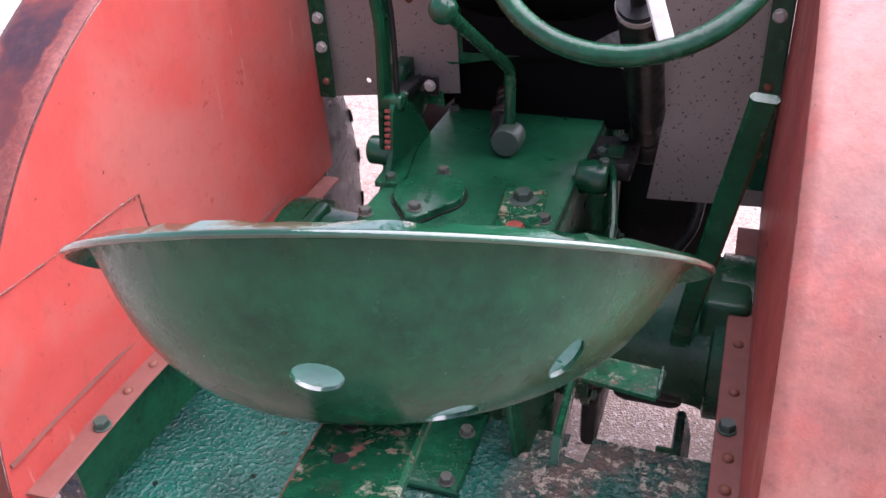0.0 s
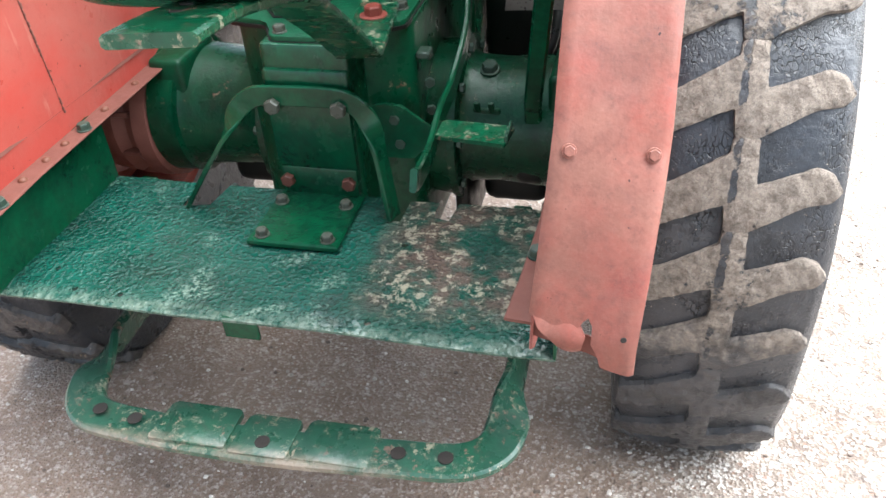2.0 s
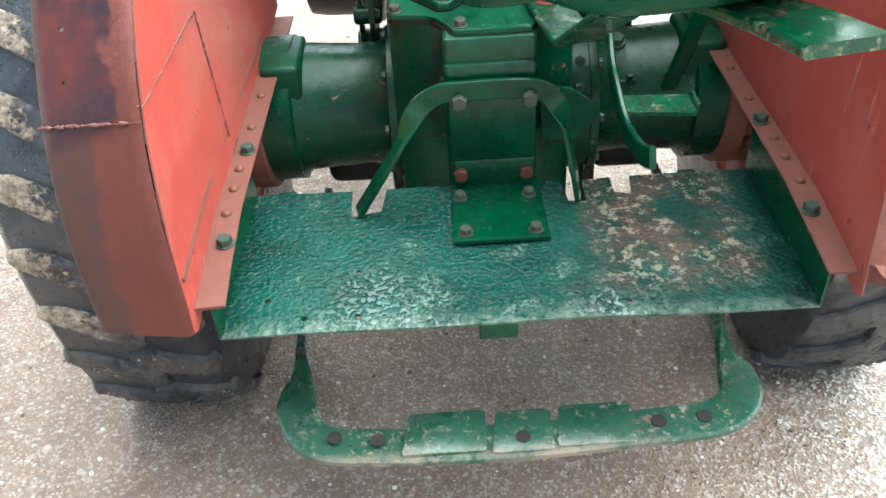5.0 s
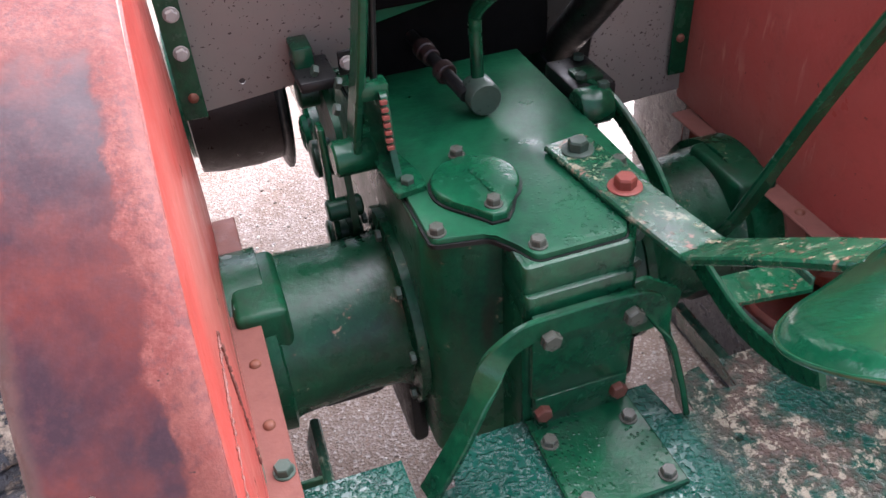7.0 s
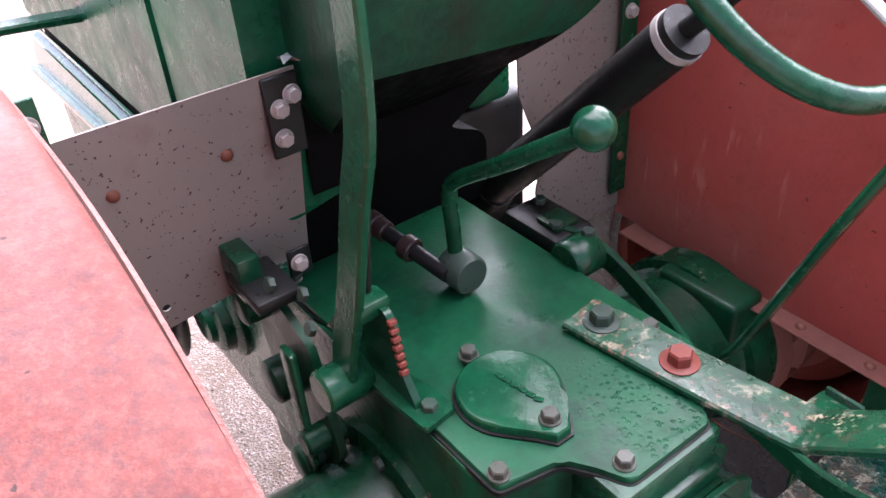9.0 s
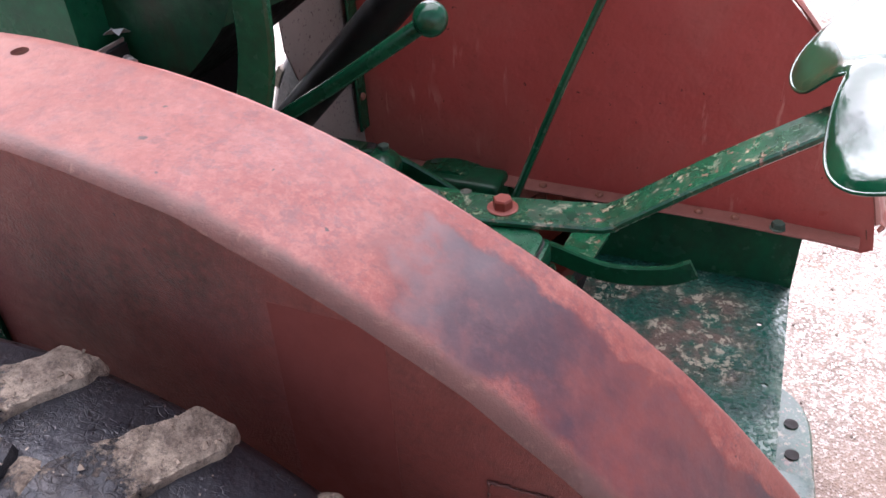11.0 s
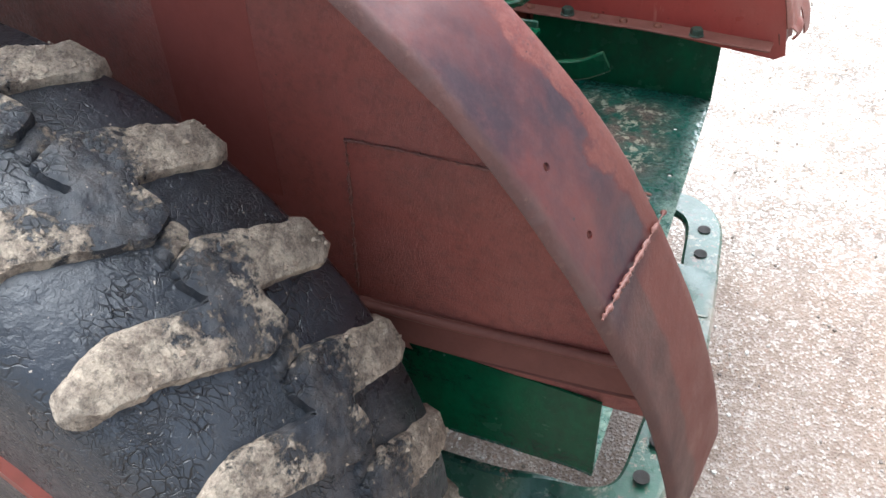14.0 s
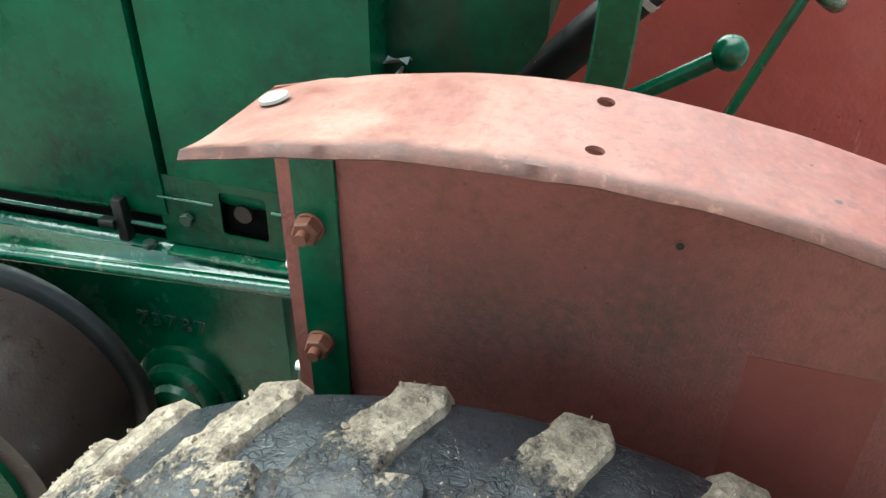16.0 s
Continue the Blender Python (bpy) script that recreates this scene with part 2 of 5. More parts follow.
def strip_paint():
    """Bleached red strip; its rear stretch is stained purple-brown but for a pale margin."""
    k = Mat("stained_strip_paint")
    x, y = k.axis("X"), k.axis("Y")
    base = k.mix(k.noise(4, 6, 0.6), (0.095, 0.021, 0.017), (0.150, 0.036, 0.027))
    base = k.mix(k.ramp(k.noise(8, 7, 0.65, 0.4, (9, 1, 3)), 0.40, 0.66, 0, 0.75), base, (0.148, 0.054, 0.041))
    # Paler in patches towards the front end.
    front_pale = k.math("MULTIPLY", k.ramp(y, 0.58, 0.86), k.ramp(k.noise(9, 7, 0.65, 0.4, (2, 7, 3)), 0.36, 0.60, 0.20, 0.95))
    base = k.mix(k.math("MULTIPLY", front_pale, 0.75), base, (0.37, 0.225, 0.18))
    base = k.mix(k.ramp(k.noise(120, 6, 0.8), 0.46, 0.62, 0, 0.45), base, (0.21, 0.077, 0.060))
    base = k.mix(k.math("MULTIPLY", k.ramp(k.noise(95, 6, 0.78, 0, (5, 5, 5)), 0.49, 0.62, 0, 0.7), k.ramp(y, 0.85, 0.50, 0.35, 1.0)), base, (0.072, 0.026, 0.026))
    tail = k.ramp(y, 0.10, -0.03)
    brown = k.mix(k.noise(7, 6, 0.65), (0.060, 0.014, 0.010), (0.105, 0.028, 0.018))
    base = k.mix(k.math("MULTIPLY", tail, 0.8), base, brown)
    edge = k.math("ADD", k.ramp(x, -0.500, -0.644), k.ramp(k.noise(9, 2, 0.45, 0.3, (4, 4, 2)), 0.3, 0.7, -0.14, 0.14))
    blots = k.math("MULTIPLY", k.ramp(y, -0.013, -0.025), k.math("MULTIPLY", k.ramp(edge, 0.50, 0.55), k.ramp(k.noise(40, 6, 0.7), 0.3, 0.6, 0.55, 0.95)))
    base = k.mix(blots, base, (0.050, 0.024, 0.020))
    wob = k.ramp(k.noise(10, 6, 0.62, 0.3, (3, 3, 1)), 0.3, 0.7, -0.16, 0.16)
    u = k.math("ADD", k.ramp(x, -0.500, -0.644), wob)
    back = k.ramp(y, 0.36, -0.02)
    inner = k.ramp(u, 0.20, 0.27)
    far = k.math("ADD", 0.74, k.math("MULTIPLY", back, 0.62))
    outer = k.ramp(k.math("SUBTRACT", far, u), -0.02, 0.10)
    starts = k.ramp(k.math("ADD", k.ramp(y, 0.42, 0.26), k.ramp(k.noise(14, 5, 0.6, 0.3, (1, 9, 4)), 0.3, 0.7, -0.22, 0.22)), 0.40, 0.62)
    mask = k.math("MULTIPLY", inner, k.math("MULTIPLY", outer, starts))
    mask = k.math("MULTIPLY", mask, k.ramp(y, -0.033, -0.018))
    tone = k.mix(k.ramp(k.noise(8, 5, 0.6, 0.3, (4, 1, 7)), 0.42, 0.62), (0.020, 0.007, 0.011), (0.080, 0.014, 0.010))
    tone = k.mix(k.ramp(k.noise(150, 5, 0.7), 0.45, 0.7, 0, 0.35), tone, (0.058, 0.022, 0.027))
    base = k.mix(k.math("MULTIPLY", mask, k.ramp(k.noise(60, 5, 0.7), 0.3, 0.5, 0.7, 0.95)), base, tone)
    base = k.mix(k.ramp(k.noise(80, 2, offset=(1, 1, 9)), 0.735, 0.76), base, (0.03, 0.014, 0.012))
    base = rolled_edge(k, base)
    r = k.math("SUBTRACT", k.ramp(k.noise(20, 5), 0.3, 0.7, 0.40, 0.60), k.math("MULTIPLY", mask, 0.05))
    h = k.bump(k.noise(230, 5, 0.7), k.math("SUBTRACT", 0.5, k.math("MULTIPLY", mask, 0.35)), 0.0012)
    h = k.bump(k.noise(8, 3), 0.25, 0.010, h)
    return k.done(base, r, h, spec=0.24, coat=k.ramp(mask, 0.6, 0.98, 0, 0.25), coat_rough=0.3)


def side_paint():
    """Rust-red sheet with sooty clouds and darker rectangular repairs."""
    k = Mat("fender_side_paint")
    x, y, z = k.axis("X"), k.axis("Y"), k.axis("Z")
    base = k.mix(k.noise(5, 6, 0.65), (0.170, 0.042, 0.032), (0.250, 0.068, 0.051))
    base = k.mix(k.ramp(k.noise(2.3, 4, offset=(4, 2, 0)), 0.4, 0.7, 0, 0.6), base, (0.26, 0.092, 0.066))
    base = k.mix(k.ramp(k.noise(13, 6, 0.65, 0.3, (7, 3, 1)), 0.50, 0.70, 0, 0.45), base, (0.15, 0.050, 0.037))
    clouds = None
    for cy, cz, size in ((0.755, 1.125, 0.125), (0.60, 1.155, 0.11), (0.68, 1.12, 0.10)):
        d = k.node("ShaderNodeVectorMath", Vector=k.node("ShaderNodeCombineXYZ", X=0.0, Y=y, Z=z).outputs[0])
        d.operation = "DISTANCE"
        d.inputs[1].default_value = (0, cy, cz)
        one = k.ramp(d.outputs["Value"], size, 0.01)
        clouds = one if clouds is None else k.math("MAXIMUM", clouds, one)
    soot = k.math("MULTIPLY", k.math("ADD", clouds, k.ramp(k.noise(4.4, 5, 0.6, 0.2, (0, 2.7, 1.4)), 0.54, 0.78, 0, 0.5)), k.ramp(k.noise(90, 6, 0.75), 0.32, 0.62))
    base = k.mix(k.math("MULTIPLY", soot, 0.9), base, (0.050, 0.034, 0.022))
    base = k.mix(k.ramp(k.noise(75, 7, 0.75), 0.48, 0.68, 0, 0.6), base, (0.10, 0.030, 0.024))
    base = k.mix(k.ramp(k.noise(120, 5, 0.7, 0, (2, 6, 6)), 0.58, 0.72, 0, 0.3), base, (0.30, 0.13, 0.10))
    base = k.mix(k.ramp(k.noise(90, 2, offset=(1, 1, 9)), 0.75, 0.78), base, (0.03, 0.014, 0.012))
    r = k.ramp(k.noise(18, 5), 0.3, 0.7, 0.32, 0.60)
    h = k.bump(k.noise(300, 4, 0.65), k.ramp(k.noise(4, 3, 0.5, 0, (3, 2, 2)), 0.42, 0.58, 0.35, 1.0), 0.0028)
    h = k.bump(k.noise(6, 3), 0.35, 0.014, h)
    return k.done(base, r, h)


def grey_sheet():
    k = Mat("grey_sheet_metal")
    base = k.mix(k.noise(5, 5), (0.175, 0.150, 0.130), (0.235, 0.205, 0.178))
    base = k.mix(k.ramp(k.noise(150, 2, 0.5), 0.665, 0.69), base, (0.04, 0.022, 0.02))
    base = k.mix(k.ramp(k.noise(9, 5), 0.6, 0.75, 0, 0.5), base, (0.15, 0.085, 0.07))
    return k.done(base, k.ramp(k.noise(14, 4), 0.3, 0.7, 0.35, 0.6), k.bump(k.noise(100, 3), 0.2, 0.001), metal=0.1)


def rubber(name, mud=0.0, dry_above=0.42, at_ends=0.26, clay_lo=(0.110, 0.072, 0.050), clay_hi=(0.53, 0.41, 0.30), speck=0.85, rib=0.0):
    """Old rubber crazed with fine cracks; mud dries on the tread bars, above a height where the tyre stands wet."""
    k = Mat(name)
    base = k.mix(k.noise(14, 6), (0.011, 0.0118, 0.0145), (0.036, 0.039, 0.047))
    wander = k.t.nodes.new("ShaderNodeTexNoise")
    wander.inputs["Scale"].default_value = 38
    k.put(wander, "Vector", k.pos)
    soft = k.node("ShaderNodeVectorMath", Vector=wander.outputs["Color"])
    soft.operation = "SCALE"
    soft.inputs["Scale"].default_value = 0.022
    warp = k.node("ShaderNodeVectorMath", Vector=k.pos)
    warp.operation = "ADD"
    k.t.links.new(soft.outputs[0], warp.inputs[1])
    drawn = k.node("ShaderNodeMapping", Vector=warp.outputs[0], Scale=(1.5, 0.8, 0.8)).outputs[0]
    cracks = None
    for size, lo, hi in ((105.0, 0.50, 0.64), (220.0, 0.50, 0.66)):
        cells = k.node("ShaderNodeTexVoronoi", Vector=drawn, Scale=size)
        cells.feature = "DISTANCE_TO_EDGE"
        where = k.ramp(k.noise(13, 4, offset=(2, 2, size)), lo, hi)
        one = k.math("MULTIPLY", k.ramp(cells.outputs["Distance"], 0.085, 0.02), where)
        cracks = one if cracks is None else k.math("MAXIMUM", cracks, one)
    base = k.mix(k.math("MULTIPLY", cracks, 0.95), base, (0.0015, 0.0015, 0.002))
    base = k.mix(k.ramp(k.noise(42, 8, 0.8), 0.56, 0.78, 0, 0.5), base, (0.060, 0.050, 0.042))
    specks = k.ramp(k.noise(210, 2, 0.5, 0, (3, 1, 4)), 0.72, 0.75)
    base = k.mix(specks, base, (0.34, 0.28, 0.22))
    h = k.bump(k.math("SUBTRACT", 1.0, cracks), 0.8, 0.003)
    r = k.ramp(k.noise(24, 5), 0.3, 0.7, 0.20, 0.46)
    if mud:
        up = k.node("ShaderNodeSeparateXYZ", Vector=k.t.nodes.new("ShaderNodeNewGeometry").outputs["Position"]).outputs["Z"]
        up = k.math("ADD", up, k.ramp(k.noise(20, 5), 0.3, 0.7, -0.05, 0.05))
        dry = k.ramp(up, dry_above - 0.03, dry_above + 0.05, 0.12, 1.0)
        film = k.math("MULTIPLY", dry, k.ramp(k.noise(34, 7, 0.7, 0.1, (6, 6, 2)), 0.44, 0.66, 0.0, 0.45))
        base = k.mix(film, base, (0.115, 0.098, 0.086))
        x = k.axis("X")
        ends = k.math("MAXIMUM", k.ramp(x, 0.02, 0.11), k.ramp(x, -0.02, -0.11))
        n = k.math("ADD", k.noise(14, 10, 0.70, 0.2), k.math("MULTIPLY", k.random(), 0.12))
        n = k.math("ADD", n, k.math("MULTIPLY", ends, at_ends))
        n = k.math("ADD", n, k.ramp(k.noise(130, 5, 0.7), 0.3, 0.7, -0.07, 0.07))
        if rib:
            mid = k.math("MULTIPLY", k.ramp(x, -0.020, -0.014), k.ramp(x, -0.002, -0.007))
            n = k.math("SUBTRACT", n, k.math("MULTIPLY", mid, k.ramp(k.noise(11, 4, 0.6, 0, (3, 3, 8)), 0.46, 0.56, 0, rib)))
        dirt = k.ramp(n, 0.87 - 0.22 * mud, 0.93 - 0.22 * mud)
        dirt = k.math("MULTIPLY", dirt, dry)
        clay = k.mix(k.ramp(k.noise(40, 9, 0.75), 0.38, 0.60), clay_lo, clay_hi)
        clay = k.mix(k.ramp(k.noise(160, 6, 0.8, 0, (1, 5, 1)), 0.50, 0.64, 0, speck), clay, (0.040, 0.031, 0.027))
        base = k.mix(dirt, base, clay)
        r = k.math("ADD", r, k.math("MULTIPLY", dirt, 0.5))
        h = k.bump(k.math("MULTIPLY", k.noise(120, 7, 0.75), k.ramp(dirt, 0, 1, 0.25, 1)), 1.0, 0.006, h)
    h = k.bump(k.noise(55, 6, 0.65), 0.7, 0.004, h)
    return k.done(base, r, h, spec=0.5, coat=0.0 if mud else 0.25, coat_rough=0.28)


def rusty(name, a, b, rough=0.6, spec=0.3):
    k = Mat(name)
    base = k.mix(k.noise(30, 6, 0.7), a, b)
    return k.done(base, k.ramp(k.noise(40, 4), 0.3, 0.7, rough - 0.15, rough + 0.15), k.bump(k.noise(150, 4), 0.4, 0.0012), spec=spec)


def gravel():
    """Worn concrete with stones, shells and grit showing, warm and stained."""
    k = Mat("shelly_concrete")
    base = k.mix(k.noise(1.3, 6, 0.6), (0.200, 0.147, 0.111), (0.355, 0.288, 0.236))
    base = k.mix(k.ramp(k.noise(6, 7, 0.65, 0.3), 0.46, 0.64, 0, 0.85), base, (0.100, 0.068, 0.048))
    base = k.mix(k.ramp(k.noise(19, 7, 0.7, 0.2, (3, 8, 0)), 0.50, 0.66, 0, 0.6), base, (0.14, 0.10, 0.082))
    base = k.mix(k.ramp(k.noise(26, 6, 0.7, 0, (8, 1, 0)), 0.54, 0.68, 0, 0.55), base, (0.60, 0.555, 0.49))
    tint = k.node("ShaderNodeSeparateColor", Color=k.voronoi(150, "F1", "Color")).outputs[0]
    base = k.mix(k.ramp(tint, 0.62, 0.98, 0, 0.75), base, (0.66, 0.61, 0.55))
    base = k.mix(k.ramp(tint, 0.32, 0.0, 0, 0.5), base, (0.090, 0.064, 0.048))
    for size, share, colour in ((70, 0.87, (0.82, 0.78, 0.72)), (75, 0.84, (0.24, 0.13, 0.09)), (41, 0.95, (0.74, 0.67, 0.60)), (118, 0.84, (0.76, 0.71, 0.64))):
        pick = k.node("ShaderNodeSeparateColor", Color=k.voronoi(size, "F1", "Color")).outputs[1]
        base = k.mix(k.math("MULTIPLY", k.ramp(pick, share, share + 0.03), k.ramp(k.math("ADD", k.voronoi(size), k.ramp(k.noise(210, 3, 0.6), 0.3, 0.7, -0.14, 0.14)), 0.42, 0.30, 0, 0.8)), base, colour)
    base = k.mix(k.ramp(k.noise(240, 4, 0.7), 0.45, 0.65, 0, 0.65), base, (0.115, 0.084, 0.066))
    line = k.ramp(k.voronoi(0.9, "DISTANCE_TO_EDGE"), 0.0, 0.012, 0.7, 0)
    base = k.mix(k.math("MULTIPLY", line, k.ramp(k.noise(3, 3), 0.5, 0.6)), base, (0.07, 0.052, 0.045))
    gx = k.math("ADD", k.axis("X"), k.ramp(k.noise(2.5, 6, 0.65, 0, (5, 5, 0)), 0.3, 0.7, -0.25, 0.25))
    # Browner from the left side to about the right wheel.
    brown_zone = k.math("MULTIPLY", k.ramp(k.axis("X"), -2.4, -1.3), k.ramp(gx, 0.95, 0.5))
    base = k.mix(k.math("MULTIPLY", brown_zone, 0.55), base, (0.205, 0.130, 0.090))
    h = k.bump(k.voronoi(150), 0.8, 0.005)
    h = k.bump(k.noise(200, 5, 0.7), 0.8, 0.004, h)
    h = k.bump(k.noise(20, 6), 0.4, 0.012, h)
    return k.done(base, k.ramp(k.noise(5, 5), 0.35, 0.65, 0.40, 0.8), h)


def chip_stone():
    k = Mat("stone_chip")
    each = k.t.nodes.new("ShaderNodeNewGeometry").outputs["Random Per Island"]
    base = k.mix(k.ramp(each, 0.25, 0.9), (0.10, 0.070, 0.052), (0.72, 0.67, 0.60))
    base = k.mix(k.ramp(k.noise(200, 4), 0.4, 0.7, 0, 0.5), base, (0.20, 0.16, 0.13))
    return k.done(base, 0.7, k.bump(k.noise(200, 4), 0.4, 0.001))


M_green = green_paint("green_paint", oil=0.25, tone=1.4, spec=0.32)
M_axle = green_paint("chipped_casing_paint", wear=0.12, oil=0.3, spec=0.24, rough=0.32)
M_sheetgreen = green_paint("sheet_green_paint", cast=0.0, rough=0.34, tone=2.0)
M_ledge = green_paint("ledge_paint", rough=0.20, tone=2.0, cast=0.3, chalk=0.35, spec=0.5, coat=0.9)
M_casting = green_paint("casting_paint", rough=0.28, tone=2.1, cast=0.3, spec=0.4, coat=0.2)
M_cover = green_paint("cover_paint", rough=0.27, tone=1.4, cast=0.2, spec=0.3)
M_drops = green_paint("dripping_cover_paint", rough=0.42, lump=0.17, tone=1.5, cast=0.10, spec=0.24, beads_at=(-0.01, 0.54))
M_worn = green_paint("worn_green_paint", wear=1.0, chalk=0.6, tone=1.25, rough=0.34, spec=0.4, coat=0.2, bleached=0.28)
M_flaked = green_paint("flaked_pad_paint", wear=1.0, chalk=0.85, tone=1.9, rough=0.34)
M_bar = green_paint("chipped_bar_paint", wear=1.0, chalk=0.6, rough=0.30, tone=1.4, cast=0.2, spec=0.45, coat=0.12)
M_seat = green_paint("polished_seat_paint", rough=0.16, tone=1.1, cast=0.0, dust=0.02, spec=0.5, coat=0.7)
M_seatdull = green_paint("seat_underside_paint", rough=0.30, tone=1.45, cast=0.0, dust=0.05, spec=0.26)
M_dull = green_paint("dull_green_paint", rough=0.4, tone=1.05, oil=0.6)
M_house = green_paint("oily_housing_paint", wear=0.15, rough=0.36, oil=0.7, tone=1.5, spec=0.28)
M_plate = plate_paint()
M_pad = green_paint("wet_pad_paint", rough=0.16, lump=0.17, tone=1.2, cast=0.6, coat=0.15)
M_strip = strip_paint()
M_pink = red_paint("bleached_red_paint", stain=0.18, fade=1.0, rough=0.46)
M_flange = rusty("flange_brown_red_paint", (0.100, 0.038, 0.030), (0.190, 0.078, 0.060), 0.5, 0.12)
M_fresh = fresh_paint("fresh_red_paint", (0.31, 0.046, 0.035), (0.41, 0.072, 0.055), (0.33, 0.110, 0.085), (0.22, 0.046, 0.036))
# Inner red of the far guard, made darker for its shaded side.
M_dimred = fresh_paint("shaded_red_inner_paint", (0.26, 0.046, 0.037), (0.34, 0.068, 0.055), (0.29, 0.088, 0.068), (0.18, 0.038, 0.031))
M_rim = red_paint("rim_red_paint", rough=0.4)
M_side = side_paint()
M_repair = rusty("repair_red_paint", (0.165, 0.040, 0.031), (0.225, 0.060, 0.046), 0.5)
M_grey = grey_sheet()
M_rubber = rubber("tyre_rubber")
M_lug = rubber("muddy_lug_rubber", mud=1.15, clay_lo=(0.17, 0.125, 0.095), clay_hi=(0.56, 0.45, 0.34), speck=0.6)
M_dustlug = rubber("dusty_lug_rubber", mud=1.95, dry_above=0.46, at_ends=0.05, rib=0.30, clay_lo=(0.15, 0.118, 0.095), clay_hi=(0.33, 0.275, 0.225), speck=0.45)
M_bolt = rusty("greasy_bolt_steel", (0.014, 0.032, 0.023), (0.05, 0.075, 0.056), 0.38)
M_redbolt = rusty("red_bolt_paint", (0.10, 0.022, 0.015), (0.22, 0.052, 0.036), 0.45)
M_oldbolt = rusty("stained_bolt_steel", (0.022, 0.032, 0.025), (0.085, 0.085, 0.068), 0.32)
M_darkbolt = rusty("dark_rust_bolt", (0.045, 0.018, 0.013), (0.11, 0.042, 0.03), 0.45)
M_rustbolt = rusty("rusty_bolt_steel", (0.075, 0.025, 0.015), (0.20, 0.075, 0.045), 0.6)
M_zinc = rusty("dull_zinc", (0.22, 0.20, 0.18), (0.38, 0.35, 0.32), 0.35)
# Flat black that stands for the shade under the tank and in gaps.
M_shade = rusty("shade_black", (0.002, 0.002, 0.002), (0.005, 0.005, 0.005), 0.6, 0.04)
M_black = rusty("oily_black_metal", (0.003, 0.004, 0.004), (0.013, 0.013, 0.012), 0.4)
M_brown = rusty("rusted_drum_iron", (0.014, 0.009, 0.008), (0.038, 0.022, 0.019), 0.38, 0.4)
M_weld = rusty("weld_bead_metal", (0.075, 0.026, 0.020), (0.20, 0.085, 0.066), 0.45)
M_clay = rusty("dried_mud", (0.10, 0.072, 0.052), (0.48, 0.38, 0.29), 0.85, 0.1)
M_ground = gravel()
M_chip = chip_stone()
M_white = rusty("white_plastic", (0.70, 0.70, 0.66), (0.82, 0.82, 0.78), 0.4)
M_tape = rusty("old_grey_tape", (0.12, 0.14, 0.13), (0.26, 0.28, 0.27), 0.4)
# Dark discs of this stand for the shade inside small holes.
M_dark = rusty("hole_shade", (0.015, 0.012, 0.011), (0.03, 0.024, 0.02), 0.7)


# ---- mesh helpers ----
def mesh_of(name, bm, mat, smooth=40):
    bmesh.ops.recalc_face_normals(bm, faces=bm.faces)
    me = bpy.data.meshes.new(name)
    if smooth:
        limit = radians(smooth)
        for f in bm.faces:
            f.smooth = True
        for e in bm.edges:
            e.smooth = len(e.link_faces) == 2 and e.calc_face_angle(0) < limit
    bm.to_mesh(me)
    bm.free()
    me.materials.append(mat)
    return me


def part(name, bm, mat, parent=None, label="", smooth=40, at=None):
    """Link a bmesh, or a finished mesh, as one object under its thing or part."""
    me = bm if isinstance(bm, bpy.types.Mesh) else mesh_of(name, bm, mat, smooth)
    ob = new(name, me)
    if parent is not None:
        ob.parent = parent
    if at is not None:
        ob.matrix_basis = at
    return tagged(ob, label)


def box(lo, hi, bevel=0.004, segs=2, bm=None):
    bm = bm or bmesh.new()
    c = [(a + b) / 2 for a, b in zip(lo, hi)]
    r = bmesh.ops.create_cube(bm, size=1)
    for v in r["verts"]:
        v.co = Vector([ci + p * (b - a) for ci, p, a, b in zip(c, v.co, lo, hi)])
    if bevel:
        edges = list({e for v in r["verts"] for e in v.link_edges})
        bmesh.ops.bevel(bm, geom=edges, offset=bevel, segments=segs, affect="EDGES", profile=0.5)
    return bm


def turned(profile, segs=32, close=True, axis="X", at=(0, 0, 0)):
    """Revolve (along, radius) pairs about an axis."""
    bm = bmesh.new()
    rings = []
    for a, r in profile:
        ring = []
        for i in range(segs):
            t = 2 * math.pi * i / segs
            c, s = r * math.cos(t), r * math.sin(t)
            p = {"X": (a, c, s), "Y": (s, a, c), "Z": (c, s, a)}[axis]
            ring.append(bm.verts.new(Vector(p) + Vector(at)))
        rings.append(ring)
    for p, q in zip(rings, rings[1:]):
        for i in range(segs):
            bm.faces.new((p[i], p[(i + 1) % segs], q[(i + 1) % segs], q[i]))
    if close:
        bm.faces.new(rings[0])
        bm.faces.new(rings[-1])
    return bm


def smooth_path(points, per=8):
    pts = [Vector(p) for p in points]
    out = []
    for i in range(len(pts) - 1):
        a, b = pts[i], pts[i + 1]
        p, q = pts[max(i - 1, 0)], pts[min(i + 2, len(pts) - 1)]
        for j in range(per):
            t = j / per
            out.append(0.5 * (2 * a + (b - p) * t + (2 * p - 5 * a + 4 * b - q) * t * t + (3 * a - p - 3 * b + q) * t ** 3))
    return out + [pts[-1]]


